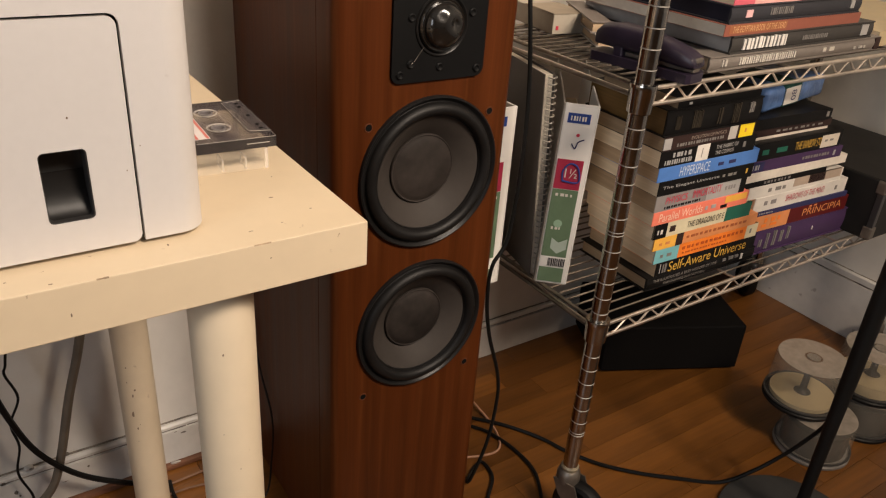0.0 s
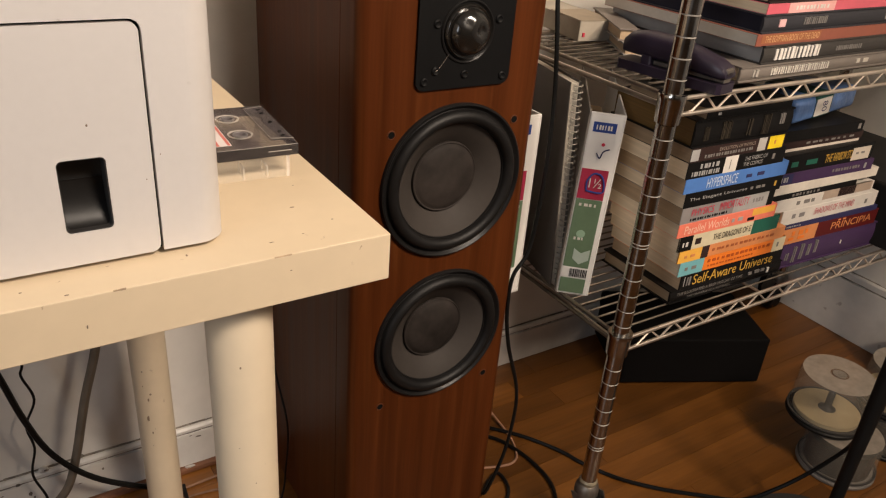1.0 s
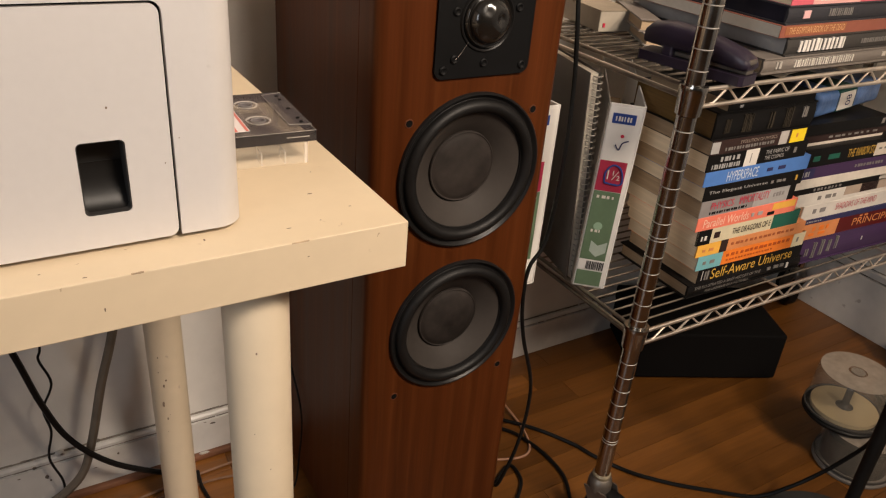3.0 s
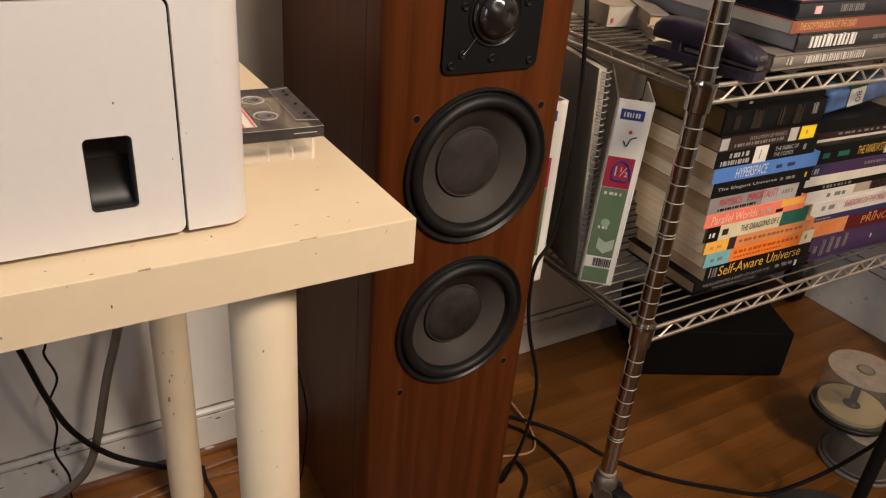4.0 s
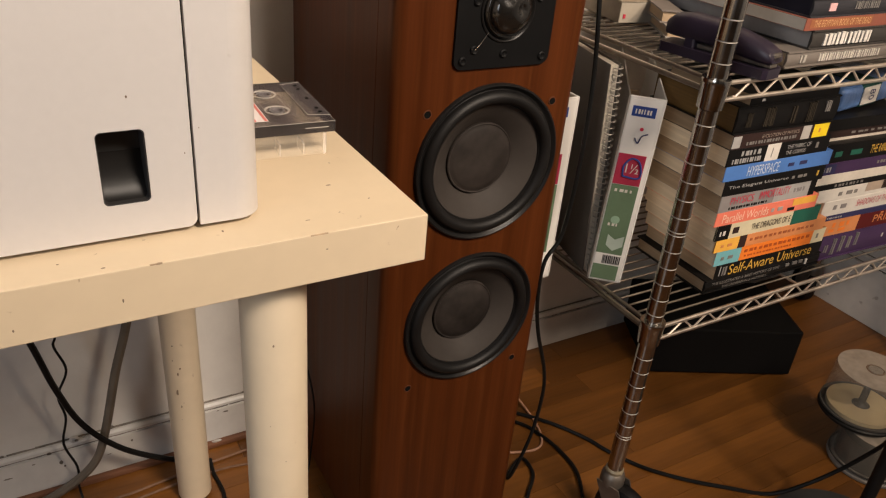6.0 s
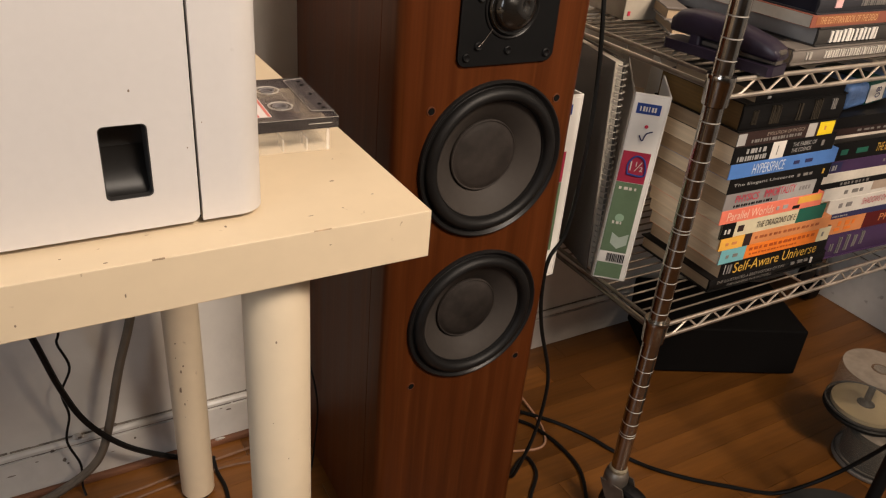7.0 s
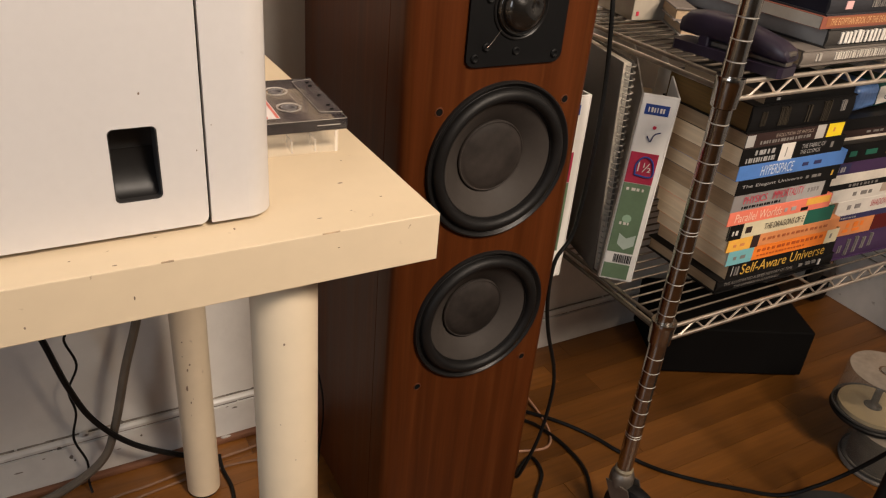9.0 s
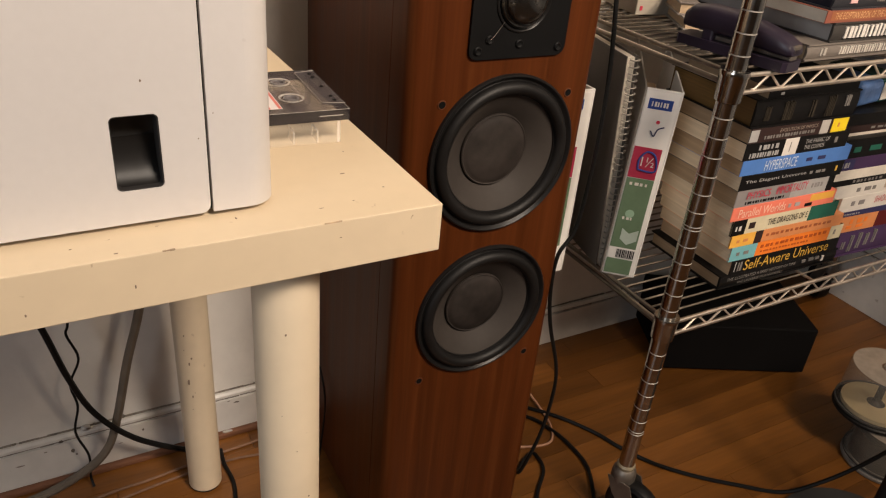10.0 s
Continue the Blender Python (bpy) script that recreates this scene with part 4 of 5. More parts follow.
for args in (
    ("thick black illustrated paperback, bottom of the stack", 0.862, 0.262, 0.155, 0.0225, BLACK, paper_old, True, (), (("THE ILLUSTRATED A BRIEF HISTORY OF TIME", 0.05, 0.62, 0.56, 0.80, DULL), ("THE UNIVERSE IN A NUTSHELL", 0.14, 0.52, 0.2, 0.40, DULL), (3, 0.68, 0.86, 0.55, 0.78, DULL), (1, 0.86, 0.9, 0.3, 0.75, WHITE))),
    ("black paperback with a golden yellow title", 0.876, 0.240, 0.150, 0.0255, BLACK, paper_old, False, ((0.035, 0.042, 0.2, 0.85, SILVER),), (("Self-Aware Universe", 0.115, 0.90, 0.16, 0.86, GOLD), (2, 0.06, 0.10, 0.2, 0.8, DULL))),
    ("orange paperback with a teal spine end", 0.866, 0.243, 0.150, 0.0245, ORANGE, paper, False, ((0.0, 0.215, 0, 1, TEAL), (0.88, 1.0, 0, 1, CREAM)), ((2, 0.05, 0.17, 0.35, 0.6, DULL), (7, 0.25, 0.86, 0.55, 0.76, ink(0.42, 0.08, 0.015)), (8, 0.26, 0.7, 0.24, 0.34, ink(0.42, 0.08, 0.015)), (1, 0.92, 0.96, 0.35, 0.7, DULL))),
    ("pale orange and yellow paperback with a small portrait panel", 0.858, 0.240, 0.150, 0.0205, TAN, paper, False, ((0.0, 0.20, 0, 1, YELLOW), (0.20, 0.265, 0, 1, BROWN)), ((2, 0.05, 0.16, 0.35, 0.6, TAN), (7, 0.30, 0.9, 0.42, 0.64, ink(0.36, 0.10, 0.035)))),
    ("cream paperback with black and green spine ends", 0.853, 0.222, 0.150, 0.0250, CREAM, paper, False, ((0.0, 0.12, 0, 1, BLACK), (0.72, 1.0, 0, 1, GREEN)), ((1, 0.15, 0.28, 0.3, 0.7, BROWN), ("THE DRAGONS OF E", 0.32, 0.70, 0.3, 0.72, BROWN), (2, 0.03, 0.09, 0.3, 0.6, WHITE))),
    ("coral red paperback with a pale title", 0.843, 0.215, 0.150, 0.0220, CORAL, paper, False, ((0.74, 0.98, 0.45, 0.95, YELLOW),), (("Parallel Worlds", 0.06, 0.50, 0.2, 0.82, ink(0.85, 0.55, 0.42)), (1, 0.70, 0.86, 0.12, 0.36, BLACK), (2, 0.53, 0.66, 0.3, 0.6, SILVER))),
    ("grey and white paperback with a crimson title", 0.842, 0.203, 0.150, 0.0260, GREY, paper_old, False, ((0.55, 0.93, 0, 1, SILVER), (0.93, 1.0, 0, 1, BLACK)), (("PHYSICS", 0.10, 0.33, 0.42, 0.86, RED), ("IMMORTALITY", 0.39, 0.71, 0.40, 0.90, RED), (8, 0.10, 0.5, 0.12, 0.27, BLACK), (4, 0.76, 0.89, 0.42, 0.7, GREY))),
    ("black paperback with thin white spine lettering", 0.841, 0.209, 0.150, 0.0235, BLACK, paper, False, (), (("The Elegant Universe", 0.04, 0.62, 0.40, 0.66, SILVER), (3, 0.66, 0.84, 0.42, 0.6, DULL), (1, 0.92, 0.96, 0.35, 0.7, GOLD))),
    ("blue paperback with a white stretched title", 0.834, 0.221, 0.150, 0.0225, BLUE, paper_old, False, (), (("HYPERSPACE", 0.20, 0.49, 0.16, 0.84, ink(0.55, 0.62, 0.72)), (2, 0.58, 0.8, 0.35, 0.6, NAVY))),
    ("black paperback with a white spine band", 0.831, 0.208, 0.150, 0.0250, BLACK, paper, False, ((0.36, 0.49, 0, 1, WHITE),), ((5, 0.12, 0.31, 0.56, 0.84, SILVER), (6, 0.05, 0.33, 0.14, 0.42, SILVER), ("THE FABRIC OF", 0.56, 0.80, 0.55, 0.8, SILVER), ("THE COSMOS", 0.56, 0.76, 0.2, 0.44, SILVER), (1, 0.86, 0.92, 0.35, 0.7, DULL), (1, 0.415, 0.43, 0.2, 0.8, DULL))),
    ("dark brown paperback with a yellow publisher's square", 0.832, 0.199, 0.150, 0.0210, BROWN, paper_old, False, ((0.0, 0.08, 0.1, 0.9, SILVER), (0.70, 0.79, 0, 1, ink(0.45, 0.42, 0.39)), (0.82, 0.985, 0, 1, ink(0.85, 0.62, 0.02))), (("EVOLUTION OF PHYSICS", 0.28, 0.66, 0.56, 0.8, ink(0.30, 0.24, 0.20)), (9, 0.14, 0.66, 0.2, 0.42, DULL), (1, 0.88, 0.92, 0.35, 0.65, TAN))),
    ("thick black leather-bound book with dull gilt page edges", 0.829, 0.203, 0.165, 0.0400, BLACK, paper_gold, True, (), ((5, 0.09, 0.14, 0.25, 0.75, DARKGILT), (7, 0.26, 0.36, 0.2, 0.85, DARKGILT), (2, 0.52, 0.57, 0.2, 0.85, DARKGILT), (5, 0.68, 0.76, 0.15, 0.9, DARKGILT), (3, 0.86, 0.92, 0.45, 0.85, DULL))),
    ("thin black book on top of the stack", 0.845, 0.175, 0.150, 0.0150, BLACK, paper_old, False, (), ((1, 0.12, 0.2, 0.3, 0.55, SILVER),)),
):
    label, x, length, depth, thick, cover, pages, hard, bands, prints = args
    book(label, x, 0.671, zb, -1.6 + random.uniform(-0.7, 0.7), length, depth, thick, cover, pages, hard, bands, prints, G1)
    zb += thick
zb = BASE0
for args in (
    ("thick purple textbook with rows of white print", 1.125, 0.672, 0.268, 0.20, 0.0475, PURPLE, paper, True, (), ((2, 0.05, 0.085, 0.30, 0.62, DULL), (2, 0.12, 0.155, 0.16, 0.80, DULL), (2, 0.19, 0.225, 0.22, 0.86, DULL), (2, 0.26, 0.295, 0.30, 0.80, DULL), (2, 0.33, 0.362, 0.34, 0.88, DULL), (1, 0.60, 0.625, 0.44, 0.6, WHITE))),
    ("dark red book with an orange spine end", 1.112, 0.673, 0.260, 0.16, 0.0290, MAROON, paper, False, ((0.0, 0.35, 0, 1, TAN),), (("PRINCIPIA", 0.50, 0.93, 0.30, 0.78, TAN), (3, 0.1, 0.3, 0.5, 0.8, ORANGE), (2, 0.08, 0.26, 0.2, 0.4, ORANGE), (2, 0.56, 0.66, 0.82, 0.92, TAN))),
    ("thin dark blue paperback in the stack", 1.103, 0.674, 0.258, 0.16, 0.0095, NAVY, paper, False, (), ((4, 0.06, 0.2, 0.35, 0.6, SILVER),)),
    ("white paperback with faded red spine print", 1.099, 0.674, 0.255, 0.16, 0.0265, WHITE, paper, False, (), ((2, 0.10, 0.24, 0.4, 0.72, GREY), ("SHADOWS OF THE MIND", 0.32, 0.74, 0.34, 0.80, ink(0.50, 0.10, 0.12)), (1, 0.87, 0.92, 0.3, 0.62, DULL))),
    ("white paperback with a picture band", 1.076, 0.676, 0.256, 0.15, 0.0225, WHITE, paper, False, ((0.46, 0.98, 0.3, 1.0, ink(0.42, 0.33, 0.26)), (0.62, 0.80, 0.3, 1.0, BROWN)), ((3, 0.20, 0.42, 0.36, 0.66, DULL),)),
    ("thin black paperback with grey print", 1.062, 0.677, 0.215, 0.15, 0.0110, BLACK, paper, False, (), ((4, 0.22, 0.55, 0.3, 0.7, DULL),)),
    ("book turned round with its white page edges outward", 1.055, 0.676, 0.272, 0.16, 0.0160, ink(0.70, 0.64, 0.56), paper, False, (), ()),
    ("dark purple paperback with pale print", 1.063, 0.677, 0.238, 0.15, 0.0200, PURPLE, paper, False, ((0.0, 0.14, 0.1, 0.9, NAVY),), ((3, 0.02, 0.11, 0.25, 0.7, SILVER), (5, 0.55, 0.86, 0.4, 0.65, DULL), (1, 0.90, 0.94, 0.25, 0.75, SILVER))),
    ("black book with yellow lettering and a white label", 1.060, 0.677, 0.231, 0.16, 0.0305, BLACK, paper, False, ((0.76, 0.965, 0.08, 0.80, ink(0.62, 0.55, 0.46)),), (("THE", 0.455, 0.53, 0.26, 0.72, GOLD), ("RAINBOW STO", 0.545, 0.755, 0.26, 0.74, GOLD), (2, 0.10, 0.41, 0.32, 0.62, GREEN), (2, 0.80, 0.92, 0.42, 0.55, DULL))),
    ("thin white booklet lying on books", 1.066, 0.690, 0.198, 0.14, 0.0050, ink(0.70, 0.62, 0.54), paper, False, (), ()),
    ("worn brown paperback with faded print", 1.062, 0.690, 0.206, 0.14, 0.0135, BROWN, paper_old, False, (), ((4, 0.3, 0.9, 0.35, 0.6, DULL),)),
    ("black paperback with a torn spine end", 1.052, 0.688, 0.205, 0.14, 0.0180, BLACK, paper_old, False, ((0.93, 0.965, 0.3, 0.8, DULL),), ()),
):
    label, x, y, length, depth, thick, cover, pages, hard, bands, prints = args
    book(label, x, y, zb, -3.0 + random.uniform(-0.6, 0.6), length, depth, thick, cover, pages, hard, bands, prints, G2)
    zb += thick
box80 = thing("packet", pose(1.100, 0.705, zb, 0, -3, 4), "crumpled blue and green packet with a white number label", "packet")
part("wrapper", box(0, 0.182, 0, 0.095, 0.0, 0.037, 0.007, 3), mat("blue_wrap", (0.10, 0.19, 0.42), 0.32, vary=0.25, scale=26, fine=70, bump=0.6, bump_scale=0.004), box80, smooth=True)
part("green_band", box(0.052, 0.108, -0.0012, 0.097, -0.0004, 0.0382, 0.006, 2), ink(0.012, 0.055, 0.045), box80, "dark green band")
part("number_label", box(0.055, 0.099, -0.0020, -0.0010, 0.005, 0.033), WHITE, box80, "white label")
num = lettering("80", -0.0085, 0.0085, -0.006, 0.006, 0)
for v in num.vertices:
    v.co = (0.081 + v.co.z * 1.2, -0.0024, 0.019 - v.co.x * 1.05)
part("number", num, NAVY, box80)

zb = BASE1
for args in (
    ("large grey-brown art book with pale spine print", 0.866, 0.652, 0.425, 0.30, 0.0210, ink(0.17, 0.148, 0.130), paper, True, ((0.965, 1.0, 0.05, 0.95, BROWN),), ((26, 0.15, 0.46, 0.28, 0.76, ink(0.55, 0.51, 0.45)), (2, 0.06, 0.09, 0.3, 0.75, ink(0.4, 0.37, 0.33)), (2, 0.62, 0.7, 0.4, 0.7, ink(0.5, 0.46, 0.4)), (3, 0.82, 0.92, 0.3, 0.5, ink(0.4, 0.37, 0.33)))),
    ("large charcoal art book with a bold white spine name", 0.905, 0.653, 0.358, 0.29, 0.0250, ink(0.050, 0.046, 0.043), ink(0.36, 0.35, 0.34), True, ((0.90, 0.955, 0.2, 0.85, SILVER),), ((12, 0.07, 0.36, 0.20, 0.84, ink(0.72, 0.68, 0.63)), (7, 0.46, 0.64, 0.36, 0.62, DULL))),
    ("terracotta paperback with an orange title panel", 0.884, 0.654, 0.332, 0.28, 0.0155, ink(0.27, 0.088, 0.058), ink(0.50, 0.46, 0.40), False, ((0.03, 0.42, 0.2, 0.9, ink(0.34, 0.125, 0.055)),), (("THE EGYPTIAN BOOK OF THE DEAD", 0.05, 0.41, 0.28, 0.82, ink(0.68, 0.40, 0.20)),)),
    ("large dark grey art book with a pink emblem", 0.890, 0.654, 0.322, 0.28, 0.0245, ink(0.036, 0.036, 0.042), ink(0.02, 0.02, 0.03), True, (), ((1, 0.10, 0.18, 0.32, 0.72, ink(0.75, 0.45, 0.45)), (6, 0.27, 0.44, 0.35, 0.75, DULL), (1, 0.90, 0.96, 0.3, 0.8, SILVER))),
    ("pink and red paperback on art books", 0.893, 0.656, 0.300, 0.26, 0.0130, ink(0.62, 0.12, 0.16), paper, False, ((0.15, 0.5, 0.0, 1, ink(0.75, 0.40, 0.38)),), ((5, 0.2, 0.46, 0.3, 0.7, WHITE),)),
    ("dark hardback on top of the art books", 0.895, 0.657, 0.31, 0.26, 0.0220, ink(0.03, 0.02, 0.02), paper, True, (), ()),
):
    label, x, y, length, depth, thick, cover, pages, hard, bands, prints = args
    book(label, x, y, zb, 0.8 + random.uniform(-0.5, 0.5), length, depth, thick, cover, pages, hard, bands, prints, G3)
    zb += thick
# length and depth run on out of view to shade the east wall
book("pale yellow book beside the art books, lengthened unseen to shade the wall", 1.308, 0.668, BASE1, 0, 0.345, 0.29, 0.024, ink(0.50, 0.40, 0.24), paper, False, (), (), G3)


# ---- binders and notebook ----
def binder(label, m, height=0.297, width=0.056, depth=0.27, margin=0.0045):
    """A ring binder standing upright, spine facing -y, origin at the spine's left lower corner."""
    b = thing("ring_binder", m, label, "binder", "ring binders")
    vinyl = mat("white_vinyl", (0.66, 0.64, 0.61), 0.35, vary=0.04, scale=8)
    # left cover is darkened: the shade on that side is in its colour
    part("front_cover", box(0, 0.0028, 0, depth, 0, height, 0.001), mat("shaded_vinyl", (0.24, 0.215, 0.185), 0.4, vary=0.15, scale=9), b, "vinyl cover darkened to stand for shade")
    part("back_cover", box(width - 0.0028, width, 0, depth, 0, height, 0.001), vinyl, b, "white vinyl cover")
    part("spine", box(0.0028, width - 0.0028, 0, 0.0028, 0, height, 0.0006), vinyl, b, "white vinyl spine")
    part("paper_block", box(0.006, width - 0.008, 0.03, depth - 0.012, 0.008, height - 0.065), paper_old, b)
    ins = part("spine_insert", box(0.004, width - 0.004, -0.0006, 0.0004, 0.004, height - 0.004), card_white, b, "printed card insert")
    f = lambda x0, x1, v0, v1, c, name="print_panel", y=-0.0012: part(name, box(x0, x1, y, y + 0.0008, v0 * height, v1 * height), c, ins)
    f(0.0085, width - margin - 0.002, 0.905, 0.955, ink(0.02, 0.05, 0.22))
    part("print_mark", bars(0.013, width - margin - 0.006, 0.918 * height, 0.942 * height, 6, -0.0016, 3), WHITE, ins)
    emblem = tube([(0.020, -0.0013, 0.80 * height), (0.0255, -0.0013, 0.775 * height), (0.029, -0.0013, 0.81 * height), (0.037, -0.0013, 0.825 * height)], 0.0009, 6)
    part("print_mark", emblem, NAVY, ins)
    part("print_mark", lathe([(0.0026, 0.0), (0, 0.0)], 14, Matrix.Translation((0.027, -0.0013, 0.845 * height)) @ FRONT), RED, ins)
    f(0.0045, width - margin, 0.555, 0.715, ink(0.36, 0.03, 0.065))
    part("size_ring", tube([(0.016, -0.0018, 0.60 * height), (0.015, -0.0018, 0.655 * height), (0.024, -0.0018, 0.695 * height), (0.036, -0.0018, 0.675 * height), (0.039, -0.0018, 0.60 * height), (0.016, -0.0018, 0.60 * height)], 0.0013, 6), ink(0.03, 0.06, 0.25), ins)
    part("title", lettering("1½", 0.018, 0.036, 0.618 * height, 0.668 * height, -0.0020), WHITE, ins)
    f(0.0045, width - margin, 0.165, 0.552, ink(0.125, 0.19, 0.115))
    part("print_mark", bars(0.010, width - 0.012, 0.515 * height, 0.53 * height, 4, -0.0016, 5), WHITE, ins)
    part("print_mark", bars(0.012, width - 0.022, 0.325 * height, 0.34 * height, 3, -0.0016, 6), WHITE, ins)
    part("print_mark", lathe([(0.0065, 0.0), (0, 0.0)], 18, Matrix.Translation((0.021, -0.0016, 0.36 * height)) @ FRONT), ink(0.3, 0.45, 0.32), ins)
    part("print_mark", rounded([(0.016, 0.215 * height), (0.027, 0.185 * height), (0.040, 0.215 * height), (0.040, 0.275 * height), (0.027, 0.25 * height), (0.016, 0.275 * height)], -0.0018, -0.0012, swap=to_front), ink(0.42, 0.50, 0.44), ins)
    f(0.0045, width - margin, 0.105, 0.16, card_white)
    code = bmesh.new()
    rnd = random.Random(4)
    x = 0.016
    while x < 0.042:
        w = rnd.uniform(0.0006, 0.002)
        box(x, x + w, -0.0017, -0.0012, 0.108 * height, 0.155 * height, bm=code)
        x += w + rnd.uniform(0.0006, 0.0014)
    part("striped_mark", code, BLACK, ins)
    f(0.0045, width - margin, 0.012, 0.098, ink(0.125, 0.19, 0.115))
    return b


binder("white ring binder with a red and green spine card", pose(0.7245, 0.779, BASE0 + 0.0005, 0, 0, -39) @ pose(0, 0, 0, 0, 1.5, 0), width=0.0510, height=0.290, margin=0.0085)
binder("white ring binder wedged between loudspeaker and shelf", pose(0.6075, 0.822, 0.392), width=0.080, height=0.289, depth=0.22, margin=0.0155)

coil_pale = mat("pale_coil", (0.46, 0.41, 0.34), 0.45, 0.2, vary=0.15, scale=40)
pad = thing("spiral_notebook", pose(0.7310, 0.7975, BASE0, 0, -3.4, -12), "thick spiral-bound notebook with worn grey edges", "notebook")
part("back_cover", box(0.0, 0.0015, 0.0, 0.20, 0, 0.325, 0.0005), ink(0.12, 0.105, 0.09), pad)
part("front_cover", box(0.0155, 0.017, 0.0, 0.20, 0, 0.325, 0.0005), ink(0.12, 0.105, 0.09), pad)
part("page_block", box(0.0018, 0.0152, 0.004, 0.197, 0.002, 0.322), mat("notebook_pages", (0.66, 0.59, 0.48), 0.85, vary=0.2, scale=8, fine=60, stretch=(40, 1, 1), bump=0.5), pad)
for k in range(34):
    c = Vector((0.0140, 0.002, 0.008 + k * 0.0094))
    part("coil", tube([c + Vector((0.0062 * math.cos(radians(a)), 0.0066 * math.sin(radians(a)), 0.0018 * a / 360)) for a in range(0, 361, 40)], 0.0010, 5, 2), coil_pale, pad)


# ---- other things on the upper shelf ----
wbox = thing("cardboard_box", pose(0.806, 0.902, BASE1, 0, 0, -8), "small white cardboard box with a worn flap", "box")
part("carton", box(0, 0.062, 0, 0.17, 0, 0.030, 0.0012), mat("worn_white_card", (0.40, 0.355, 0.29), 0.7, vary=0.12, scale=14), wbox)
part("flap", box(-0.0005, 0.0628, -0.001, 0.085, 0.0304, 0.0314, 0.0003), mat("tan_card", (0.30, 0.245, 0.18), 0.75, vary=0.12, scale=14), wbox, "tan cardboard flap")
part("red_mark", box(0.006, 0.010, -0.0012, 0.0, 0.007, 0.013), RED, wbox)
for k, (x, z, c, t) in enumerate(((0.842, 0.0, ink(0.30, 0.27, 0.24), 0.016), (0.846, 0.016, ink(0.20, 0.17, 0.15), 0.018))):
    book("worn pale book under the stapler" if k == 0 else "grey cloth book with a pale page block", x, 0.800 + 0.02 * k, BASE1 + z, 62, 0.16, 0.03, t, c, paper_old, True, (), (), "loose books by the stapler")

stapler = thing("stapler", pose(0.808, 0.624, BASE1, 0, 0, 101), "dark purple metal desk stapler lying on the wire shelf", "stapler")
part("base", rounded([(0.004, -0.021), (0.0, -0.015), (0.0, 0.015), (0.004, 0.021), (0.150, 0.019), (0.155, 0.014), (0.155, -0.014), (0.150, -0.019)], 0.0, 0.012), punch_purple, stapler)
arm, rings = bmesh.new(), []
for x, w, z0, z1 in ((0.000, 0.013, 0.019, 0.026), (0.004, 0.0165, 0.0165, 0.033), (0.020, 0.018, 0.0165, 0.040), (0.050, 0.0185, 0.018, 0.047), (0.085, 0.0185, 0.020, 0.052), (0.120, 0.018, 0.020, 0.053), (0.142, 0.016, 0.020, 0.049), (0.152, 0.012, 0.020, 0.040)):
    c, h = (z0 + z1) / 2, (z1 - z0) / 2
    rings.append([arm.verts.new((x, w * math.copysign(abs(math.cos(a)) ** 0.55, math.cos(a)), c + h * math.copysign(abs(math.sin(a)) ** 0.6, math.sin(a)))) for a in (2 * math.pi * k / 20 for k in range(20))])
for r0, r1 in zip(rings, rings[1:]):
    for k in range(20):
        arm.faces.new((r0[k], r0[(k + 1) % 20], r1[(k + 1) % 20], r1[k]))
arm.faces.new(rings[0])
arm.faces.new(rings[-1][::-1])
part("arm", arm, punch_purple, stapler, smooth=True)
part("hinge", box(0.104, 0.120, -0.016, 0.016, 0.010, 0.034, 0.003), punch_purple, stapler)
part("staple_channel", box(0.002, 0.12, -0.008, 0.008, 0.0125, 0.0180, 0.001), dull_metal, stapler, "bare metal staple channel")
part("nose", box(0.000, 0.008, -0.009, 0.009, 0.020, 0.031, 0.002), dull_metal, stapler, "metal nose plate")
part("anvil", box(0.004, 0.022, -0.007, 0.007, 0.0128, 0.0142), dull_metal, stapler)

amp = thing("equipment_case", pose(1.385, 0.607, BASE0), "black equipment case with metal corners on the wire shelf", "case")
part("shell", box(0, 0.272, 0, 0.33, 0, 0.118, 0.004), case_black, amp)
for z in (0.002, 0.092):
    part("corner", box(-0.002, 0.016, -0.002, 0.016, z, z + 0.025, 0.003), dull_metal, amp, "dull metal corner guard")
part("edge_strip", box(-0.0012, 0.010, -0.0012, 0.010, 0.027, 0.092, 0.001), steel, amp)


# ---- under the shelf ----
sub = thing("subwoofer", pose(1.100, 0.912, 0, 0, 0, -25.8), "low matt black cabinet on the floor under the shelf", "cabinet")
part("cabinet", box(-0.01, 0.308, 0.0, 0.20, 0.006, 0.118, 0.004, 2), matt_black, sub)
for x in (0.02, 0.28):
    for y in (0.02, 0.18):
        part("foot", lathe([(0, 0), (0.01, 0), (0.01, 0.008), (0, 0.008)], 12, Matrix.Translation((x, y, 0))), black_plastic, sub)


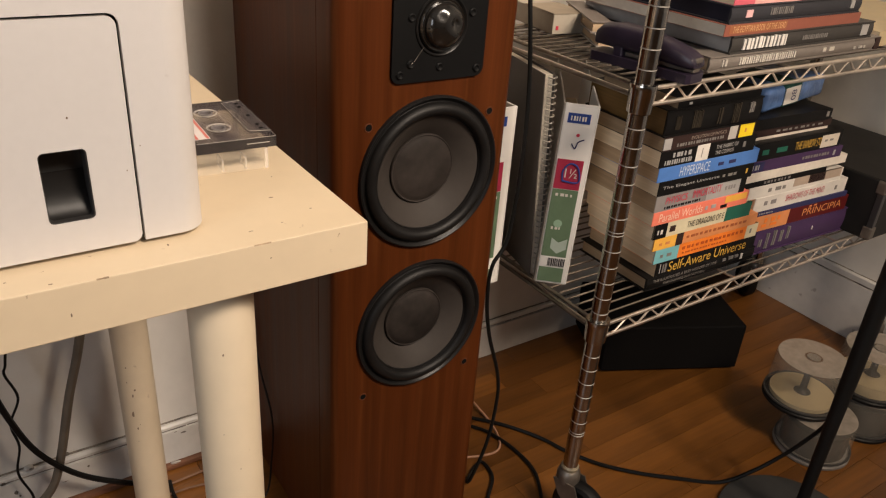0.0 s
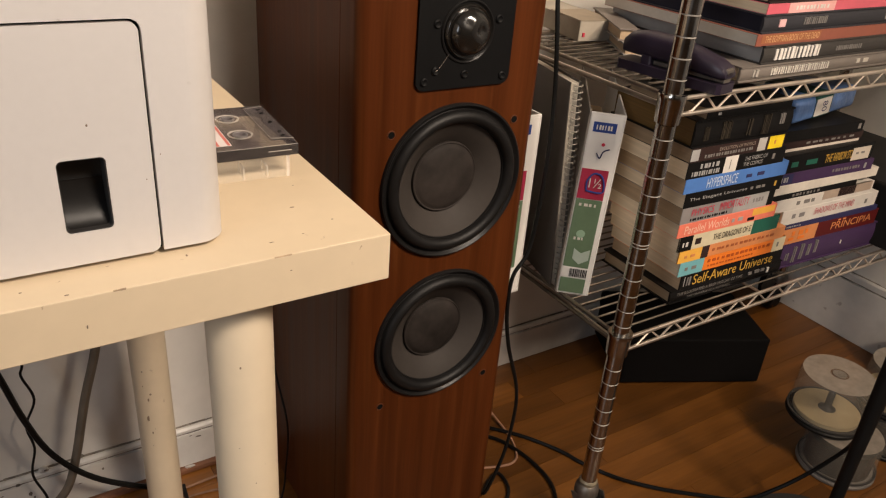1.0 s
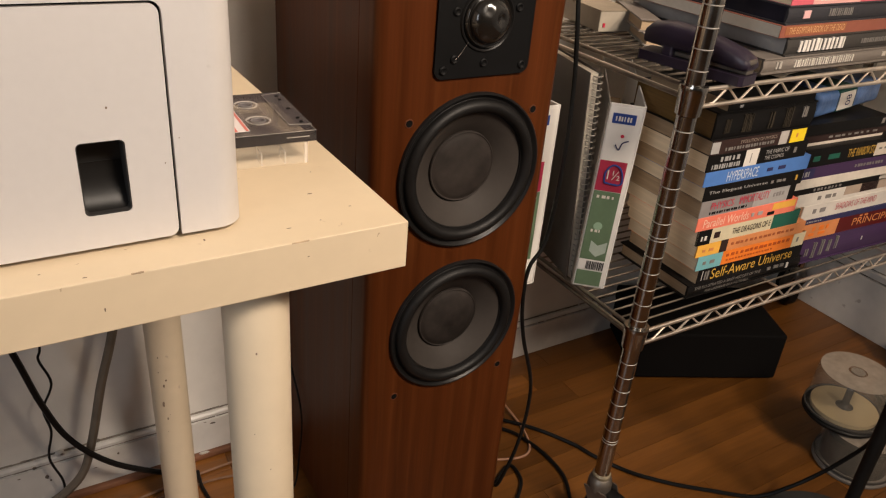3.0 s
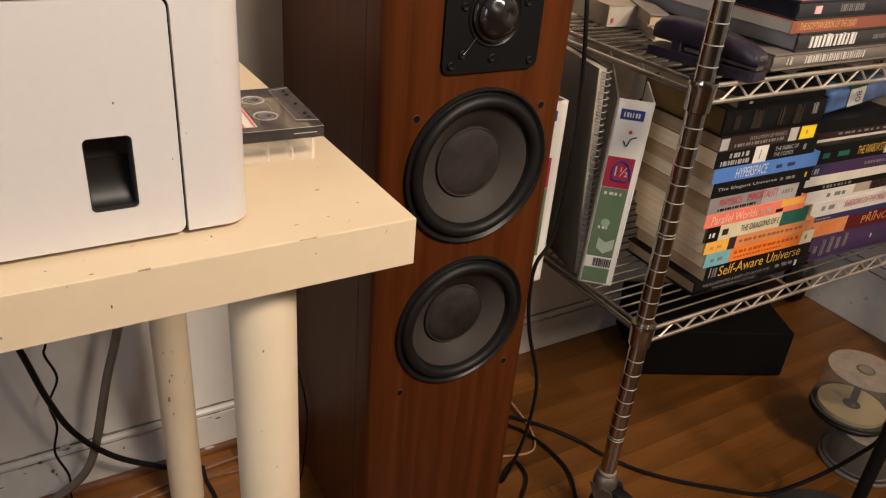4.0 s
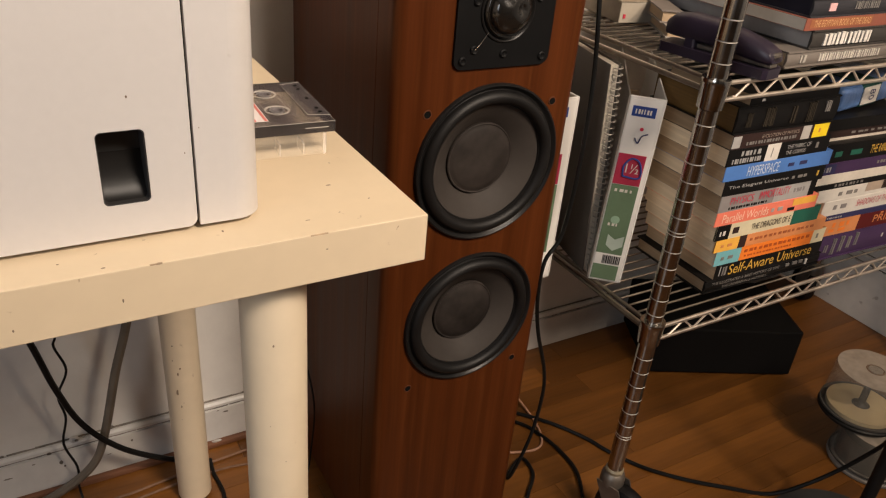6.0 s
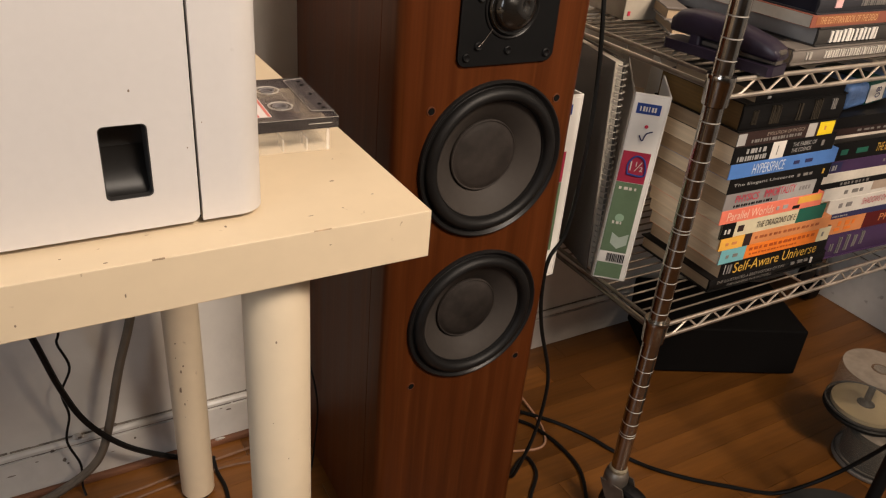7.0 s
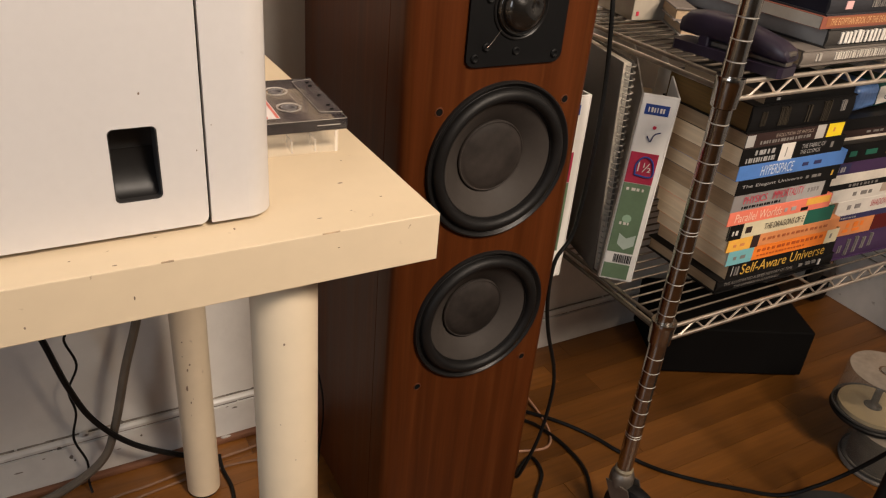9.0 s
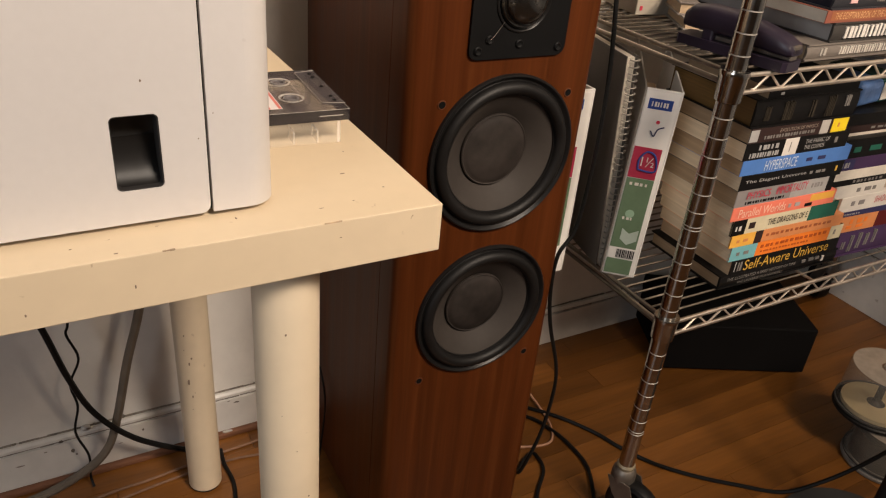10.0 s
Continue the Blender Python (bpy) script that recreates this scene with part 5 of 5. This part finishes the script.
def spindle(x, y, z, label, discs, yaw=0, tall=0.0, look_=None, foot=None):
    """A disc spindle: base with rim, discs, centre post and clear cover."""
    s = thing("disc_spindle", pose(x, y, z, 0, 0, yaw), label, "disc spindle", "disc spindles")
    part("base", lathe([(0, 0.0), (0.069, 0.0), (0.0715, 0.003), (0.0715, 0.007), (0.068, 0.0105), (0.063, 0.0115), (0, 0.0115)], 48), foot or rubber, s, "cloudy clear base" if foot else "black ribbed base", smooth=True)
    part("rim", lathe([(0.0685, 0.0118), (0.0708, 0.0125), (0.0708, 0.016), (0.0685, 0.0165)], 48), ink(0.07, 0.065, 0.06), s, smooth=True)
    part("discs", lathe([(0.0075, 0.0118), (0.060, 0.0118), (0.060, 0.0118 + discs), (0.0075, 0.0118 + discs)], 48, closed=True), look_ or disc_silver, s, "stack of silver discs")
    part("centre_post", lathe([(0, 0.0118), (0.0160, 0.0118 + discs), (0.0150, 0.0124 + discs), (0.0085, 0.0165 + discs), (0.0066, 0.021 + discs), (0.0062, max(0.062, 0.022 + discs)), (0.004, max(0.066, 0.024 + discs)), (0, max(0.066, 0.024 + discs))], 20), rubber, s, smooth=True)
    cover = part("cover", lathe([(r, z if z < 0.02 else z + tall) for r, z in ((0.0680, 0.0125), (0.0665, 0.078), (0.0645, 0.0825), (0.012, 0.0835), (0.010, 0.0865), (0.004, 0.0865), (0.003, 0.083), (0.003, 0.0818), (0.0110, 0.0822), (0.0635, 0.0812), (0.0652, 0.078), (0.0667, 0.0125))], 48, closed=True), cloudy_plastic, s, "scratched clear plastic cover", smooth=True)
    cover.visible_shadow = False
    part("cover_hub", lathe([(0.0125, 0.0838), (0.0125, 0.0852), (0.0105, 0.0854), (0.0085, 0.0846), (0.0, 0.0846)], 28, Matrix.Translation((0, 0, tall))), mat("frosted_hub", (0.20, 0.17, 0.14), 0.5, vary=0.1), cover, smooth=True)
    part("lid_dust", lathe([(0.062, 0.08345), (0.064, 0.0832), (0.064, 0.0837), (0.0165, 0.0842)], 48, Matrix.Translation((0, 0, tall))), thin("dusty_lid", (0.42, 0.36, 0.30), 0.62, 0.5), cover)
    return s


disc_dark = mat("dark_disc_edges", (0.03, 0.028, 0.026), 0.35, vary=0.3, scale=10, stretch=(1, 1, 12))
spindle(1.301, 0.538, 0.0, "clear disc spindle of dark discs on the floor", 0.055, look_=disc_dark, foot=ink(0.20, 0.18, 0.16))
spindle(1.2945, 0.5855, 0.0868, "half-empty disc spindle on top of another", 0.008, 20, tall=0.015)
spindle(1.455, 0.535, 0.0, "disc spindle nearly full of dark discs on the floor", 0.058, look_=disc_dark)
spindle(1.457, 0.540, 0.0868, "second disc spindle on top of a full one", 0.022, tall=0.01)

stand = thing("microphone_stand", pose(1.070, 0.425, 0), "black stand with a round cast base and straight pole", "stand")
part("base", lathe([(0, 0.0), (0.122, 0.0), (0.125, 0.004), (0.123, 0.010), (0.105, 0.0145), (0.04, 0.021), (0.022, 0.026), (0.022, 0.034), (0, 0.034)], 64), stand_iron, stand, "round dark grey base", smooth=True)
part("pole", lathe([(0, 0.034), (0.0095, 0.034), (0.0100, 0.20), (0.0122, 0.33), (0.0132, 0.45), (0.0132, 0.9), (0, 0.9)], 24), black_plastic, stand, "straight black pole", smooth=True)


# ---- cables ----
def cable(label, points, r, material, category="cable"):
    return tagged(part("cable", tube(points, r, 8, 6), material, smooth=True), label, category)


cable("thin black cable hanging beside the loudspeaker", [(0.722, 0.972, 1.05), (0.69, 0.86, 0.98), (0.660, 0.79, 0.834), (0.672, 0.785, 0.715), (0.675, 0.785, 0.598), (0.666, 0.785, 0.491), (0.642, 0.785, 0.449), (0.640, 0.785, 0.389), (0.652, 0.785, 0.322), (0.680, 0.785, 0.234), (0.685, 0.785, 0.172), (0.674, 0.785, 0.090), (0.648, 0.785, 0.020), (0.650, 0.797, 0.0045), (0.697, 0.822, 0.0045), (0.694, 0.781, 0.0045), (0.655, 0.742, 0.0045), (0.62, 0.700, 0.0045)], 0.0031, cable_black)
cable("black cable lying across the floor to the stand", [(0.62, 1.06, 0.0045), (0.70, 0.985, 0.0045), (0.754, 0.93, 0.0045), (0.803, 0.874, 0.0045), (0.839, 0.813, 0.0045), (0.856, 0.767, 0.0045), (0.888, 0.708, 0.0045), (0.936, 0.654, 0.0045), (0.991, 0.607, 0.0045), (1.050, 0.561, 0.006), (1.085, 0.527, 0.045), (1.115, 0.495, 0.100), (1.118, 0.458, 0.180), (1.084, 0.437, 0.235)], 0.0036, cable_black)
cable("black cable curling on the floor", [(0.66, 0.99, 0.0045), (0.743, 0.904, 0.0045), (0.764, 0.859, 0.0045), (0.773, 0.809, 0.0045), (0.769, 0.753, 0.0045), (0.739, 0.697, 0.0045), (0.70, 0.64, 0.0045)], 0.0034, cable_black)
cable("thin beige speaker wire on the floor", [(0.74, 1.05, 0.06), (0.775, 0.99, 0.02), (0.779, 0.90, 0.0035), (0.762, 0.848, 0.003), (0.736, 0.830, 0.003), (0.690, 0.842, 0.003), (0.63, 0.87, 0.003)], 0.0022, cable_beige)
cable("thick black cable hanging under the table", [(-0.10, 1.03, 0.69), (-0.06, 1.03, 0.46), (-0.028, 1.03, 0.335), (-0.008, 1.03, 0.242), (0.018, 1.03, 0.166), (0.066, 1.03, 0.100), (0.132, 1.035, 0.046), (0.166, 1.045, 0.024), (0.180, 1.06, 0.006)], 0.0046, cable_black)
cable("thin crinkled black wire hanging by the wall", [(-0.03, 1.06, 0.62), (0.012, 1.06, 0.40), (0.005, 1.06, 0.318), (0.000, 1.06, 0.296), (0.010, 1.06, 0.251), (-0.007, 1.06, 0.208), (-0.003, 1.06, 0.164), (-0.013, 1.06, 0.115), (-0.001, 1.06, 0.062), (-0.004, 1.06, 0.020), (-0.002, 1.05, 0.003)], 0.0019, cable_black)
cable("thick brown-grey hose hanging by the wall", [(0.16, 1.04, 0.68), (0.122, 1.04, 0.44), (0.099, 1.04, 0.328), (0.073, 1.04, 0.241), (0.047, 1.04, 0.139), (0.024, 1.04, 0.080), (-0.020, 1.04, 0.045), (-0.086, 1.04, 0.022), (-0.20, 1.04, 0.009), (-0.4, 1.03, 0.0075)], 0.0068, cable_grey)
cable("thin dark wire beside the loudspeaker", [(0.352, 1.03, 0.30), (0.350, 0.99, 0.224), (0.350, 0.948, 0.155), (0.348, 0.955, 0.06), (0.33, 0.94, 0.004), (0.28, 0.92, 0.0035)], 0.0017, cable_black)
cable("tan wire along the wall on the floor", [(-0.20, 1.00, 0.003), (0.022, 1.026, 0.003), (0.074, 1.029, 0.003), (0.19, 1.042, 0.003), (0.258, 1.047, 0.003), (0.36, 1.06, 0.003)], 0.0022, cable_tan)
cable("second tan wire on the floor", [(-0.1, 0.985, 0.003), (0.09, 1.014, 0.003), (0.21, 1.020, 0.003), (0.30, 1.010, 0.003), (0.36, 1.052, 0.003)], 0.0020, cable_tan)
cable("dark wire on the floor behind the table leg", [(0.200, 1.05, 0.0035), (0.197, 1.016, 0.0035), (0.200, 0.974, 0.0035), (0.194, 0.935, 0.0035), (0.17, 0.85, 0.0035)], 0.0032, cable_black)


# ---- floor boards, last ----
rnd = random.Random(11)
widths, y = 0.0572, 0.1195
plank_data = {}
while y < YB - 0.002:
    y1 = min(y + widths, YB)
    x = XL + rnd.uniform(-0.5, 0.0)
    while x < XR:
        length = rnd.choice((0.4, 0.55, 0.7, 0.85, 1.0))
        a, b = max(x, XL), min(x + length, XR)
        x += length
        if b - a < 0.03:
            continue
        key = (round(b - a, 4), round(y1 - y, 4))
        if key not in plank_data:
            bm = box(0, key[0] - 0.0007, 0, key[1] - 0.0007, -0.018, 0.0)
            me = bpy.data.meshes.new("plank")
            bmesh.ops.recalc_face_normals(bm, faces=bm.faces)
            bm.to_mesh(me)
            bm.free()
            me.materials.append(plank_wood)
            plank_data[key] = me
        plank = part("plank", plank_data[key], None, floor)
        plank.location = (a, y, 0)
    y = y1
